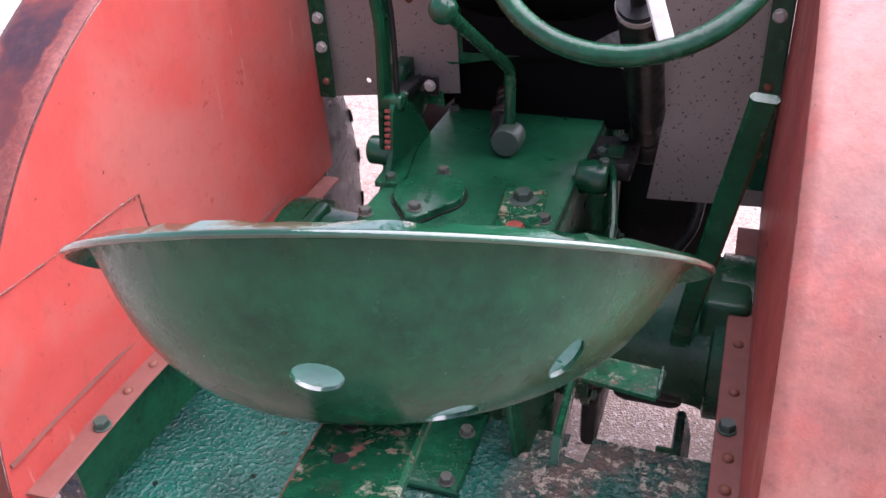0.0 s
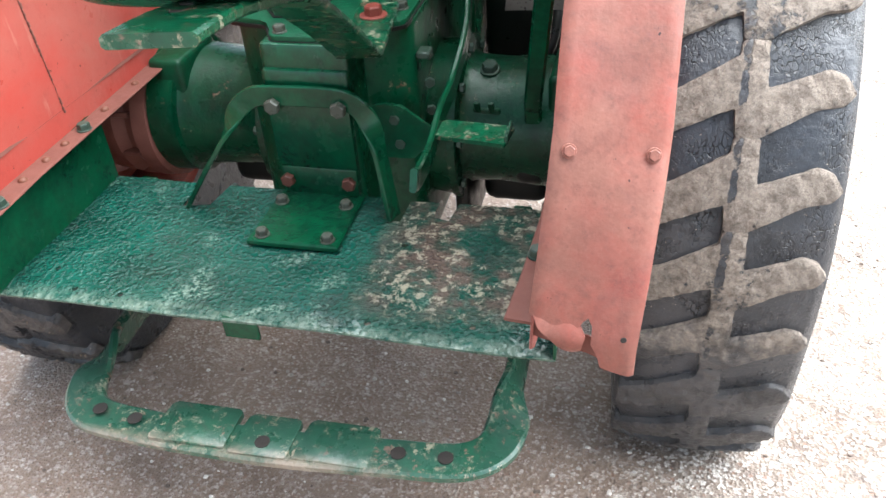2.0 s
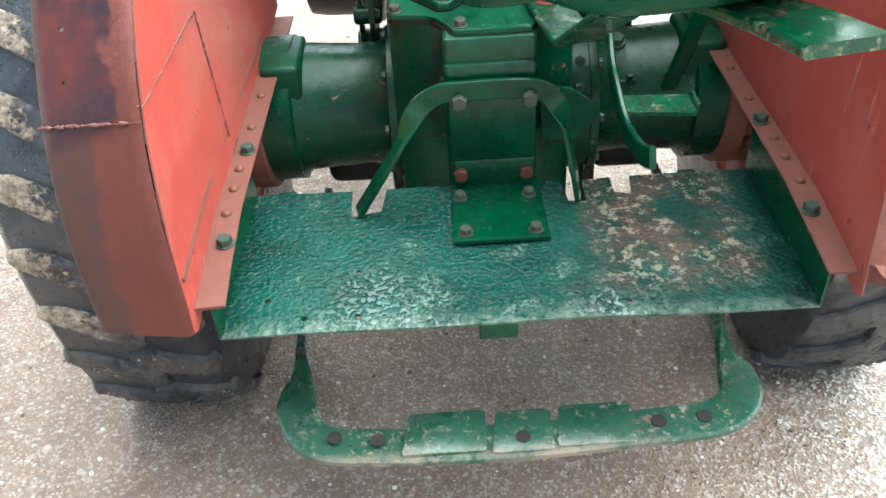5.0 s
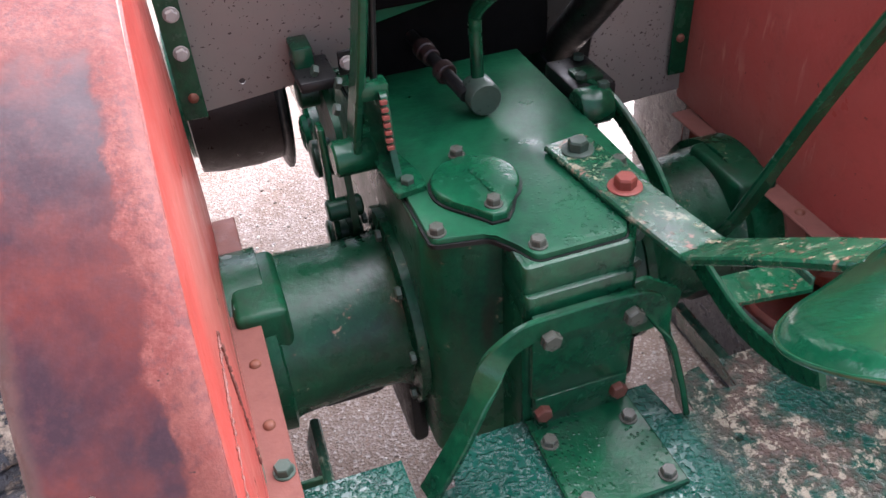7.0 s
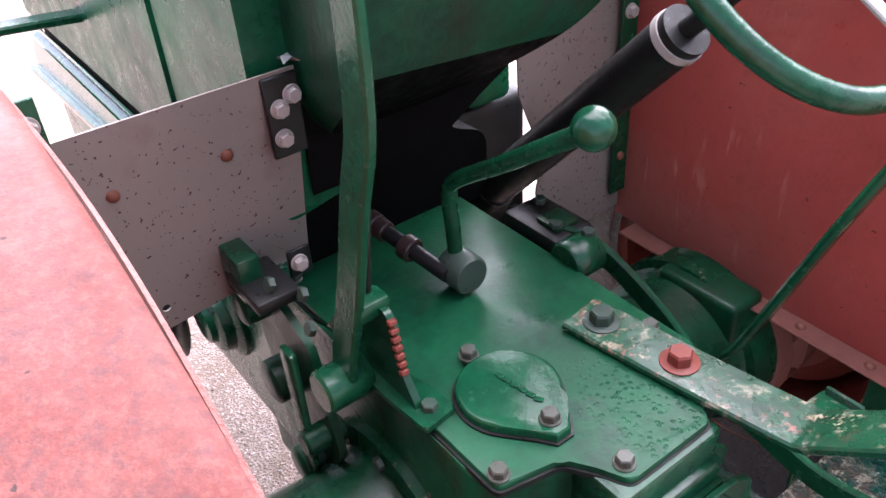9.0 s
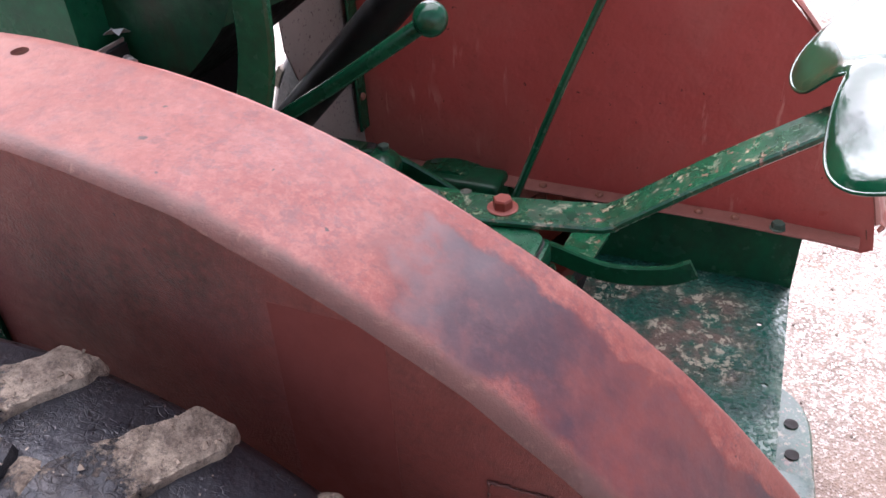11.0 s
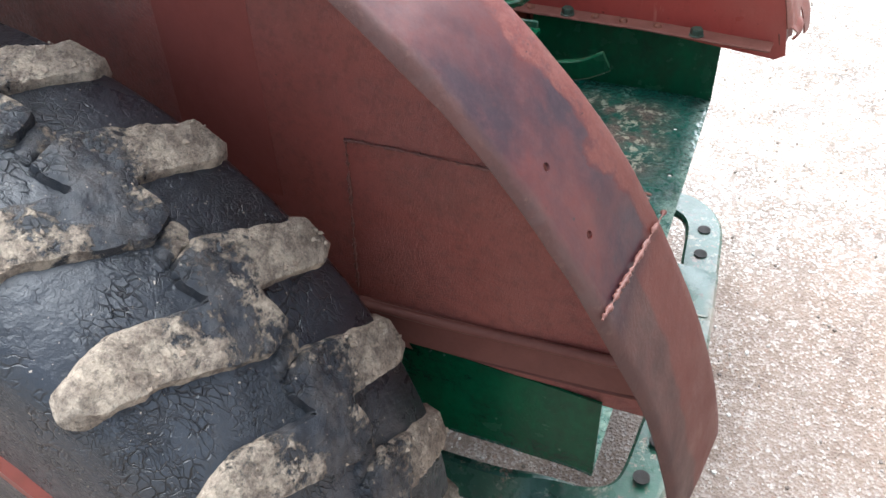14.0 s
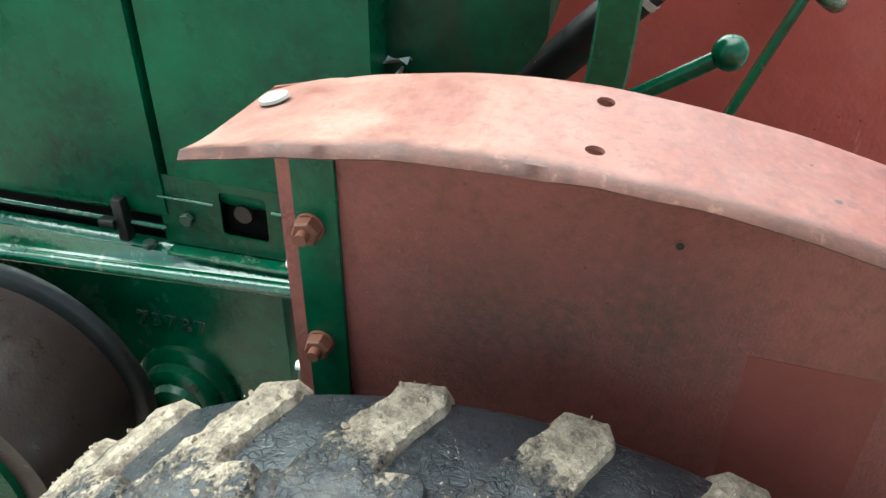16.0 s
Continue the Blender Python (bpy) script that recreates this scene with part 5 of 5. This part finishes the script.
def seat_point(u, v):
    """A pressed pan: deep in the middle, with two thigh lobes and a raised horn in front; u to the right, v to the front."""
    a, d = math.atan2(v, u), math.hypot(u, v)
    e, full = min(1.0, d / TO_EDGE(a)), min(1.0, d / TO_FULL(a))
    fore = max(0.0, min(1.0, (v + 0.08) / 0.20))
    bowl = -(0.0933 - 0.0913 * fore * fore * (3 - 2 * fore) - 0.2368 * v) * (1 - min(1.0, full / 0.93) ** 4.28)
    rise = max(0.0, min(1.0, (e - 0.25) / 0.75)) * max(0.0, min(1.0, v / 0.05))
    bowl += (0.040 * math.exp(-(u / 0.055) ** 2) - bowl) * rise * rise * (3 - 2 * rise)
    return SEAT @ Vector((u, v, bowl - 0.010 * max(0.0, (e - 0.95) / 0.05)))


def seat_pan():
    outline = [seat_edge(2 * math.pi * i / 96) for i in range(96)]
    holes = [ring(u, v, ru, rv, 18) for u, v, ru, rv in ((-0.0025, -0.2396, 0.0165, 0.0085), (0.0686, -0.1759, 0.0175, 0.0155), (0.1417, -0.1687, 0.0115, 0.0125), (-0.0739, -0.1682, 0.0165, 0.0145))]
    return sheet(outline, holes, 0.012, seat_point, 0.003)


seat = part("seat_pan", seat_pan(), M_seat, tractor, "glossy green pressed-steel pan seat with round holes", 60)
seat.data.materials.append(M_seatdull)
seat_up = SEAT.to_3x3() @ Vector((0, 0, 1))
for f in seat.data.polygons:
    f.material_index = 0 if f.normal.dot(seat_up) > 0 else 1

hem = [seat_point(*seat_edge(2 * math.pi * i / 96)) for i in range(97)]
part("rolled_edge", sweep(hem, round_bar(0.0026, 8), (0, 0.6, 0.75)), M_seat, seat, "", 60)

# ---- steering ----
column_dir = Vector((0.02, -0.690, 0.724)).normalized()
low = Vector((0.246, 1.02, 0.843))
hub_at = Vector((0.258, 0.518, 1.371))
column = part("steering_column", sweep([low - column_dir * 0.08, low, hub_at - column_dir * 0.20, hub_at - column_dir * 0.19], round_bar(0.036, 24), (1, 0, 0)), M_black, tractor, "thick black steering column tube", 50)
part("column_collar", turned([(0, 0.0385), (0.012, 0.0385)], 24, True, "Z"), M_zinc, column, "worn bright collar", at=facing(hub_at - column_dir * 0.215, column_dir))
part("shaft", sweep([hub_at - column_dir * 0.19, hub_at], round_bar(0.014), (1, 0, 0)), M_black, column)
part("column_foot", turned([(0, 0.052), (0.012, 0.052), (0.02, 0.046), (0.06, 0.040)], 24, True, "Z"), M_black, column, at=facing(low - column_dir * 0.06, column_dir))
wheel_m = facing(hub_at, column_dir)
bm = bmesh.new()
rings_ = []
for i in range(64):
    t = 2 * math.pi * i / 64
    rings_.append([bm.verts.new(wheel_m @ Vector(((0.194 + 0.0145 * math.cos(a)) * math.cos(t), (0.194 + 0.0145 * math.cos(a)) * math.sin(t), 0.0145 * math.sin(a)))) for a in [2 * math.pi * j / 14 for j in range(14)]])
for i in range(64):
    p, q = rings_[i], rings_[(i + 1) % 64]
    for j in range(14):
        bm.faces.new((p[j], p[(j + 1) % 14], q[(j + 1) % 14], q[j]))
steering = part("steering_wheel", bm, M_green, tractor, "green steering wheel with a thick round rim", 60)
part("hub", turned([(-0.02, 0.032), (0.012, 0.032), (0.02, 0.02)], 24, True, "Z"), M_green, steering, at=wheel_m)
for i in range(3):
    t = radians(-70 + 120 * i)
    # Spokes are paler than the green rim.
    part("spoke", sweep([wheel_m @ Vector((0.02 * math.cos(t), 0.02 * math.sin(t), 0)), wheel_m @ Vector((0.19 * math.cos(t), 0.19 * math.sin(t), 0))], flat(0.022, 0.007), tuple(column_dir)), M_zinc, steering, "pale flat spoke", 30)

# ---- levers and pedals ----
gear = part("gear_lever", sweep(smooth_path([(-0.004, 0.812, 0.90), (-0.004, 0.816, 0.96), (-0.004, 0.820, 1.020), (-0.005, 0.805, 1.050), (-0.012, 0.70, 1.122), (-0.025, 0.552, 1.226)], 6), round_bar(0.0115), (1, 0, 0.01)), M_green, tractor, "cranked green gear lever with a ball knob", 60)
bm = bmesh.new()
bmesh.ops.create_uvsphere(bm, u_segments=28, v_segments=18, radius=0.0235, matrix=Matrix.Translation((-0.027, 0.537, 1.237)))
part("ball_knob", bm, M_green, gear, "glossy green ball", 60)
part("lever_boss", turned([(-0.024, 0.027), (-0.020, 0.030), (0.024, 0.030), (0.028, 0.026)], 24, True, "Y", (-0.004, 0.800, 0.902)), M_bolt, gear)
part("selector_shaft", sweep([(-0.03, 0.80, 0.905), (-0.07, 1.06, 0.945)], round_bar(0.012, 18)), M_black, gear, "oily dark selector shaft")
for k, r in ((0.30, 0.020), (0.52, 0.017), (0.60, 0.019)):
    part("shaft_collar", turned([(-0.011, r - 0.002), (-0.009, r), (0.009, r), (0.011, r - 0.002)], 20, True, "Z"), M_brown, gear, at=facing(Vector((-0.03, 0.80, 0.905)).lerp(Vector((-0.07, 1.06, 0.945)), k), (-0.04, 0.26, 0.04)))

lever = part("hand_lever", sweep(smooth_path([(-0.246, 0.742, 0.860), (-0.240, 0.735, 0.930), (-0.228, 0.722, 1.02), (-0.214, 0.706, 1.15), (-0.209, 0.679, 1.27), (-0.209, 0.675, 1.50)], 5), flat(0.046, 0.014, 0.003), (1, 0, 0)), M_green, tractor, "tall green flat hand lever with trigger rod", 35)
part("trigger_rod", sweep(smooth_path([(-0.205, 0.728, 0.985), (-0.195, 0.712, 1.15), (-0.191, 0.690, 1.27), (-0.191, 0.686, 1.50)], 5), round_bar(0.0055, 10), (1, 0, 0)), M_black, lever)
part("rod_guide", box((-0.232, 0.700, 0.985), (-0.186, 0.735, 1.012), 0.006, 2), M_green, lever)
part("pivot_boss", turned([(-0.020, 0.026), (-0.016, 0.030), (0.044, 0.030), (0.048, 0.027)], 24, True, "X", (-0.262, 0.742, 0.876)), M_green, lever)
quad = [(0.640, 0.868), (0.640, 0.882), (0.662, 0.915), (0.676, 0.985), (0.690, 1.003), (0.730, 0.995), (0.775, 0.975), (0.86, 0.868)]
ratchet = part("ratchet_quadrant", sheet(rounded(quad, 0.008, 3), [], 0.02, lambda y, z: Vector((-0.205, y, z)), 0.010), M_green, tractor, "green ratchet quadrant with red teeth", 30)
for i in range(7):
    part("tooth", box((-0.0055, -0.0035, 0), (0.0055, 0.0035, 0.008), 0.001, 1), M_redbolt, ratchet, "red painted tooth", at=facing((-0.204, 0.664 + 0.0025 * i, 0.925 + 0.0115 * i), (0, -1, 0.2)))
part("quadrant_foot", slab(rounded([(-0.215, 0.605), (-0.165, 0.612), (-0.165, 0.652), (-0.215, 0.88), (-0.222, 0.70)], 0.006), 0.868, 0.877, 0.002, 1), M_green, ratchet)
bolt(B_small, (-0.190, 0.632, 0.877), (0, 0, 1), ratchet)
# linkage plates beside the quadrant
link = part("brake_linkage", sheet(rounded([(0.76, 0.72), (0.80, 0.90), (0.93, 0.95), (0.98, 0.90), (0.92, 0.70), (0.83, 0.62)], 0.02), [], 0.03, lambda y, z: Vector((-0.262, y, z)), 0.012), M_dull, tractor, "dark green brake linkage plates and pins", 30)
for y, z, r in ((0.93, 0.905, 0.026), (0.84, 0.66, 0.028), (0.88, 0.80, 0.034), (0.80, 0.74, 0.020)):
    part("pin", turned([(-0.030, r * 0.8), (-0.026, r), (0.03, r), (0.034, r * 0.7)], 20, True, "X", (-0.268, y, z)), M_dull, link)
part("link_arm", box((-0.29, 0.80, 0.63), (-0.278, 0.835, 0.90), 0.005, 2), M_green, link)
part("link_fork", box((-0.30, 0.845, 0.945), (-0.235, 0.945, 0.965), 0.005, 2), M_black, link)
part("link_bracket", box((-0.296, 0.90, 0.93), (-0.262, 0.96, 1.0), 0.004, 2), M_green, link)
for p in ((-0.235, 0.84, 0.955), (-0.265, 0.87, 0.97), (-0.25, 0.80, 0.93)):
    bolt(B_small, p, (-1, 0, 0.4), link)

brake = part("brake_lever", sweep(smooth_path([(0.372, 0.640, 0.50), (0.380, 0.590, 0.64), (0.385, 0.560, 0.70), (0.418, 0.470, 0.96), (0.446, 0.392, 1.165), (0.450, 0.380, 1.195)], 5), flat(0.036, 0.015, 0.005), (0, -1, -0.3)), M_green, tractor, "upright green flat brake lever", 40)
part("lever_eye", turned([(-0.03, 0.042), (-0.02, 0.048), (0.02, 0.048), (0.03, 0.042)], 24, True, "X", (0.372, 0.64, 0.50)), M_black, brake)
pedal = part("foot_pedal", sweep(smooth_path([(0.195, 0.800, 0.872), (0.220, 0.740, 0.860), (0.238, 0.640, 0.800), (0.232, 0.520, 0.735), (0.228, 0.430, 0.715), (0.230, 0.330, 0.690), (0.236, 0.230, 0.700), (0.242, 0.180, 0.722)], 5), flat(0.040, 0.012, 0.003), (1, 0, 0)), M_green, tractor, "curved green foot pedal arm with a worn pad", 35)
part("pad", slab(rounded([(0.230, 0.360), (0.364, 0.342), (0.372, 0.412), (0.236, 0.422)], 0.006), 0.700, 0.708, 0.002, 1), M_flaked, pedal, "worn pale-flecked pad", 25)
part("pad_lip", box((0.362, 0.350, 0.704), (0.369, 0.408, 0.722), 0.002, 1), M_worn, pedal)
boss = part("pedal_shaft", turned([(0.150, 0.030), (0.155, 0.034), (0.205, 0.034), (0.210, 0.030)], 24, True, "X", (0, 0.745, 0.866)), M_green, tractor, "green pedal cross shaft and clamp", 40)
part("clamp", box((0.160, 0.775, 0.845), (0.245, 0.90, 0.885), 0.008, 2), M_black, boss)
part("cap", box((0.178, 0.79, 0.884), (0.226, 0.84, 0.894), 0.004, 2), M_dull, boss)
for x, y in ((0.185, 0.80), (0.215, 0.87), (0.20, 0.745)):
    bolt(B_small, (x, y, 0.892 if y > 0.76 else 0.898), (0, 0, 1), boss)

# ---- dash panels ----
left_panel = [(-0.480, 0.885), (-0.162, 0.920), (-0.150, 1.222), (-0.468, 1.222)]


def panel_y(z):
    """The dash panels lean back at the foot."""
    return 0.948 + 0.11 * (1.13 - z)


panel_l = part("dash_panel", sheet(left_panel, [ring(-0.382, 0.933, 0.006, n=10), ring(-0.285, 0.928, 0.006, n=10)], 0.05, lambda x, z: Vector((x, panel_y(z), z)), 0.003), M_grey, tractor, "flyspecked grey sheet panel with rust spots", 30)
for x, z in ((-0.405, 1.131), (-0.258, 1.130)):
    bolt(B_rustrivet, (x, panel_y(z) - 0.002, z), (0, -1, 0), panel_l)
part("corner_plate", box((-0.200, 0.930, 1.105), (-0.150, 0.937, 1.217), 0.002, 1), M_black, panel_l, "black bolted corner plate")
for x, z in ((-0.183, 1.133), (-0.182, 1.174), (-0.162, 1.189)):
    bolt(B_zinc, (x, 0.930, z), (0, -1, 0), panel_l)
part("lower_tab", box((-0.222, 0.905, 0.935), (-0.187, 0.911, 0.980), 0.002, 1), M_black, panel_l)
bolt(B_zinc, (-0.207, 0.905, 0.958), (0, -1, 0), panel_l)
part("tape_scrap", sheet([(-0.168, 0.0), (-0.118, 0.0), (-0.114, 0.035), (-0.135, 0.030), (-0.160, 0.036)], [], 0.012, lambda x, v: Vector((x, 0.925 + v, 1.232 + 0.006 * math.sin(x * 150 + v * 90))), 0.001), M_tape, panel_l, "torn grey tape")
right_panel = [(0.262, 0.725), (0.498, 0.735), (0.490, 1.32), (0.225, 1.32), (0.235, 1.05), (0.285, 0.93)]
part("dash_panel", sheet(right_panel, [], 0.05, lambda x, z: Vector((x, 0.946, z)), 0.003), M_grey, tractor, "flyspecked grey sheet panel beside the steering column", 30)

# ---- tank, bonnet and engine beyond the dash ----
tank_outline = [(-0.205, 1.02), (-0.185, 0.985), (0.0, 1.02), (0.105, 1.040), (0.160, 1.077), (0.213, 1.104), (0.225, 1.14), (0.225, 1.72), (0.18, 1.78), (-0.16, 1.78), (-0.205, 1.72)]


def hull(outline, y0, y1, lean=0.0):
    """An outline across the tractor drawn along it; the rear end leans."""
    bm = bmesh.new()
    o = rounded(outline, 0.03, 4)
    a = [bm.verts.new((x, y0 - lean * (z - 1.0), z)) for x, z in o]
    b = [bm.verts.new((x, y1, z)) for x, z in o]
    n = len(o)
    for i in range(n):
        bm.faces.new((a[i], a[(i + 1) % n], b[(i + 1) % n], b[i]))
    bm.faces.new(a)
    bm.faces.new(b)
    return bm


# Added block; its black stands for the dark opening below the tank.
part("opening_block", hull([(-0.190, 0.85), (0.215, 0.85), (0.215, 0.975), (0.135, 1.005), (0.115, 1.10), (-0.190, 1.10)], 1.005, 1.30), M_shade, tractor, "added black block filling the dark opening below the tank", 30)
tank = part("fuel_tank", hull(tank_outline, 0.960, 1.272), M_sheetgreen, tractor, "dark green fuel tank above the gearbox", 35)
end_outline = [(-0.145, 1.34), (-0.145, 1.28), (-0.145, 1.245), (-0.145, 1.21), (-0.145, 1.18), (-0.128, 1.125), (-0.085, 1.102), (0.04, 1.090), (0.11, 1.108), (0.17, 1.148), (0.215, 1.190), (0.232, 1.235), (0.235, 1.28), (0.235, 1.33), (0.235, 1.70), (0.18, 1.76), (-0.10, 1.76), (-0.145, 1.70)]
bm = hull(end_outline, 0.0, 0.975)
for v in bm.verts:
    if v.co.y < 0.5:
        v.co.y = 0.757 if v.co.z > 1.28 else 0.757 + 0.175 * ((1.28 - v.co.z) / 0.17) ** 1.4
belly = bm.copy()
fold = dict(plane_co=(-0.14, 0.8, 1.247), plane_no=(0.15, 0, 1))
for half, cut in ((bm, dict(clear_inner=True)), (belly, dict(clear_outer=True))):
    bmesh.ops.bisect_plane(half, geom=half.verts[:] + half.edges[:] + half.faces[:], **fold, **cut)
# Duller green than the tank's sides: shade put into the end's colour.
part("tank_end", bm, M_dull, tank, "rounded rear end of the tank", 50)
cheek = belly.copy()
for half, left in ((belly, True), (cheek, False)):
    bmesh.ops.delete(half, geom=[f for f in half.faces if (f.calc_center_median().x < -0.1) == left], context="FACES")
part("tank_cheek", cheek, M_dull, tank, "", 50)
# Underside and the sheet below it are black in place of shade.
part("tank_belly", belly, M_shade, tank, "underside of the tank, painted black for its shade", 50)
part("rear_sheet", sheet([(-0.145, 1.020), (0.070, 1.020), (0.110, 1.045), (0.165, 1.078), (0.218, 1.105), (0.222, 1.19), (-0.145, 1.19)], [], 0.05, lambda x, z: Vector((x, 0.953, z)), 0.003), M_shade, tank, "added black sheet standing for the shade under the tank", 30)
bonnet = part("bonnet", hull([(-0.210, 0.958), (0.12, 0.958), (0.22, 1.12), (0.22, 1.70), (0.15, 1.79), (-0.14, 1.79), (-0.210, 1.70)], 1.284, 2.3), M_sheetgreen, tractor, "green sheet bonnet side", 35)
part("bonnet_sill", box((-0.214, 1.290, 0.947), (-0.206, 2.3, 0.955), 0.003, 1), M_ledge, bonnet)
clip = part("bonnet_clip", box((-0.228, 1.320, 0.912), (-0.208, 1.338, 0.986), 0.004, 2), M_black, bonnet, "small black clip")
part("clip_tongue", box((-0.236, 1.335, 0.938), (-0.220, 1.362, 0.952), 0.004, 2), M_black, clip)
# Added filler whose black closes the gap between bonnet and ledge.
part("engine_fill", hull([(-0.186, 0.88), (0.16, 0.88), (0.16, 0.98), (-0.186, 0.98)], 1.31, 2.29), M_shade, tractor, "added black filler in the gap under the bonnet", 30)
chassis = part("chassis_casting", hull([(-0.200, 0.38), (0.17, 0.38), (0.17, 0.90), (-0.200, 0.90)], 1.03, 2.3), M_casting, tractor, "green chassis casting with a ledge and cast numbers", 35)
lip_line = [Vector((-0.237, y, 0.896 - 0.055 * (y - 1.07))) for y in (0.96, 1.15, 1.3, 1.5, 1.8, 2.3)]
shelf = bmesh.new()
rows = []
for p in lip_line:
    section = [(-0.198, 0.9215), (-0.209, 0.918), (-0.214, 0.911), (-0.220, 0.9125), (-0.228, p.z + 0.0120), (-0.238, p.z + 0.0075), (-0.238, p.z - 0.006), (-0.198, p.z - 0.016)]
    rows.append([shelf.verts.new((x, p.y, z)) for x, z in section])
for p, q in zip(rows, rows[1:]):
    for i in range(len(p) - 1):
        shelf.faces.new((p[i], p[i + 1], q[i + 1], q[i]))
for end in (rows[0], rows[-1]):
    shelf.faces.new(end)
part("ledge", shelf, M_ledge, chassis, "sloping glossy ledge", 40)
part("ledge_lip", sweep(lip_line, round_bar(0.0115, 12), (0, 0, 1)), M_ledge, chassis, "", 60)
part("flange_edge", box((-0.230, 0.96, 0.914), (-0.206, 1.285, 0.922), 0.003, 2), M_ledge, chassis)
strip_band = part("tank_strip", sheet([(0.96, 0.905), (1.28, 0.905), (1.28, 1.024), (0.96, 1.018)], [rounded([(1.110, 0.932), (1.182, 0.934), (1.180, 1.008), (1.108, 1.006)], 0.008, 3)], 0.03, lambda y, z: Vector((-0.206, y, z)), 0.004), M_green, tractor, "green side strip with a square opening", 30)
for y0, y1 in ((1.278, 1.190), (1.100, 0.962)):
    part("seam", sweep([Vector((-0.2085, y0, 0.987)), Vector((-0.2085, y1, 0.985))], round_bar(0.0022, 8), (0, 0, 1)), M_ledge, strip_band)
bolt(B_small, (-0.2085, 1.235, 0.955), (-1, 0, 0), strip_band)
part("rod_end", turned([(-0.03, 0.014), (0.01, 0.014)], 16, True, "X", (-0.17, 1.15, 0.970)), M_brown, strip_band)
bolt(B_small, (-0.220, 1.318, 0.918), (0, 0, 1), chassis)
strip_band.location += Vector((0, 0.016, 0.018))
clip.location += Vector((0, 0.026, 0.012))
text = bpy.data.curves.new("cast_number", "FONT")
text.body, text.size, text.extrude, text.bevel_depth, text.space_character = "75787", 0.042, 0.0035, 0.0008, 1.25
letters = bpy.data.objects.new("cast_number", text)
raised = bpy.data.meshes.new_from_object(letters)
bpy.data.objects.remove(letters)
whole = bmesh.new()
whole.from_mesh(raised)
bpy.data.meshes.remove(raised)
bmesh.ops.remove_doubles(whole, verts=whole.verts, dist=1e-6)
islands, seen = [], set()
for v in whole.verts:
    todo, found = [v], []
    while todo:
        w = todo.pop()
        if w in seen:
            continue
        seen.add(w)
        found.append(w.index)
        todo += [e.other_vert(w) for e in w.link_edges]
    if found:
        islands.append(set(found))
for one in islands:
    digit = whole.copy()
    bmesh.ops.delete(digit, geom=[v for v in digit.verts if v.index not in one], context="VERTS")
    part("cast_digit", digit, M_ledge, chassis, "raised cast digit", 30, Matrix(((0, 0, -1, -0.2005), (-1, 0, 0, 1.388), (0, 1, 0, 0.738), (0, 0, 0, 1))))
whole.free()
part("side_cap", turned([(0.0, 0.096), (-0.012, 0.094), (-0.020, 0.082), (-0.022, 0.074), (-0.040, 0.070), (-0.046, 0.060), (-0.047, 0.048), (-0.058, 0.042), (-0.062, 0.030), (-0.060, 0.01)], 48, True, "X", (-0.198, 1.319, 0.604)), M_cover, chassis, "domed round cap", 40)
bolt(B_small, (-0.236, 1.284, 0.651), (-1, 0, 0), chassis)
drum = part("belt_pulley", turned([(-0.30, 0.14), (-0.29, 0.205), (-0.36, 0.212), (-0.45, 0.210), (-0.50, 0.202), (-0.505, 0.16)], 64, True, "X", (0, 1.565, 0.650)), M_brown, tractor, "rusty brown belt pulley drum", 35)
part("flange_ring", turned([(-0.270, 0.19), (-0.276, 0.230), (-0.282, 0.238), (-0.290, 0.236), (-0.296, 0.224), (-0.304, 0.19)], 64, True, "X", (0, 1.565, 0.650)), M_black, drum, "oily black flange ring", 60)
part("hub_cap", turned([(-0.50, 0.165), (-0.515, 0.16), (-0.525, 0.12), (-0.53, 0.02)], 48, True, "X", (0, 1.565, 0.650)), M_green, drum, "green pulley end cap", 35)
for s in (-1, 1):
    part("engine_mount", box((0.06 * s + (0.16 if s > 0 else -0.10), 1.16, 0.50), (0.06 * s + (0.24 if s > 0 else -0.02), 1.40, 0.70), 0.02, 2), M_black, chassis)
# Added block: fills the dark space beside the engine so no ground shows through.
part("engine_fill", box((0.175, 1.12, 0.42), (0.42, 1.32, 0.955), 0.03, 3), M_black, chassis, "plain black block standing for the engine flank")
part("side_cover", box((0.255, 1.10, 0.955), (0.36, 1.30, 1.06), 0.018, 2), M_sheetgreen, chassis, "green engine side cover")
part("hose", sweep(smooth_path([(0.37, 1.12, 0.70), (0.36, 1.06, 0.60), (0.31, 1.03, 0.52), (0.25, 1.05, 0.45)], 6), round_bar(0.014, 12), (1, 0, 0)), M_black, chassis, "black rubber hose", 60)
arm = part("steering_arm", sweep([(-0.21, 1.75, 1.10), (-0.36, 1.74, 1.115), (-0.50, 1.72, 1.115)], flat(0.055, 0.016, 0.004)), M_green, tractor, "green flat arm on the front bracket", 30)
part("arm_pin", turned([(0, 0.018), (0.022, 0.018), (0.028, 0.012)], 16, True, "Z"), M_bolt, arm, at=Matrix.Translation((-0.48, 1.722, 1.120)))
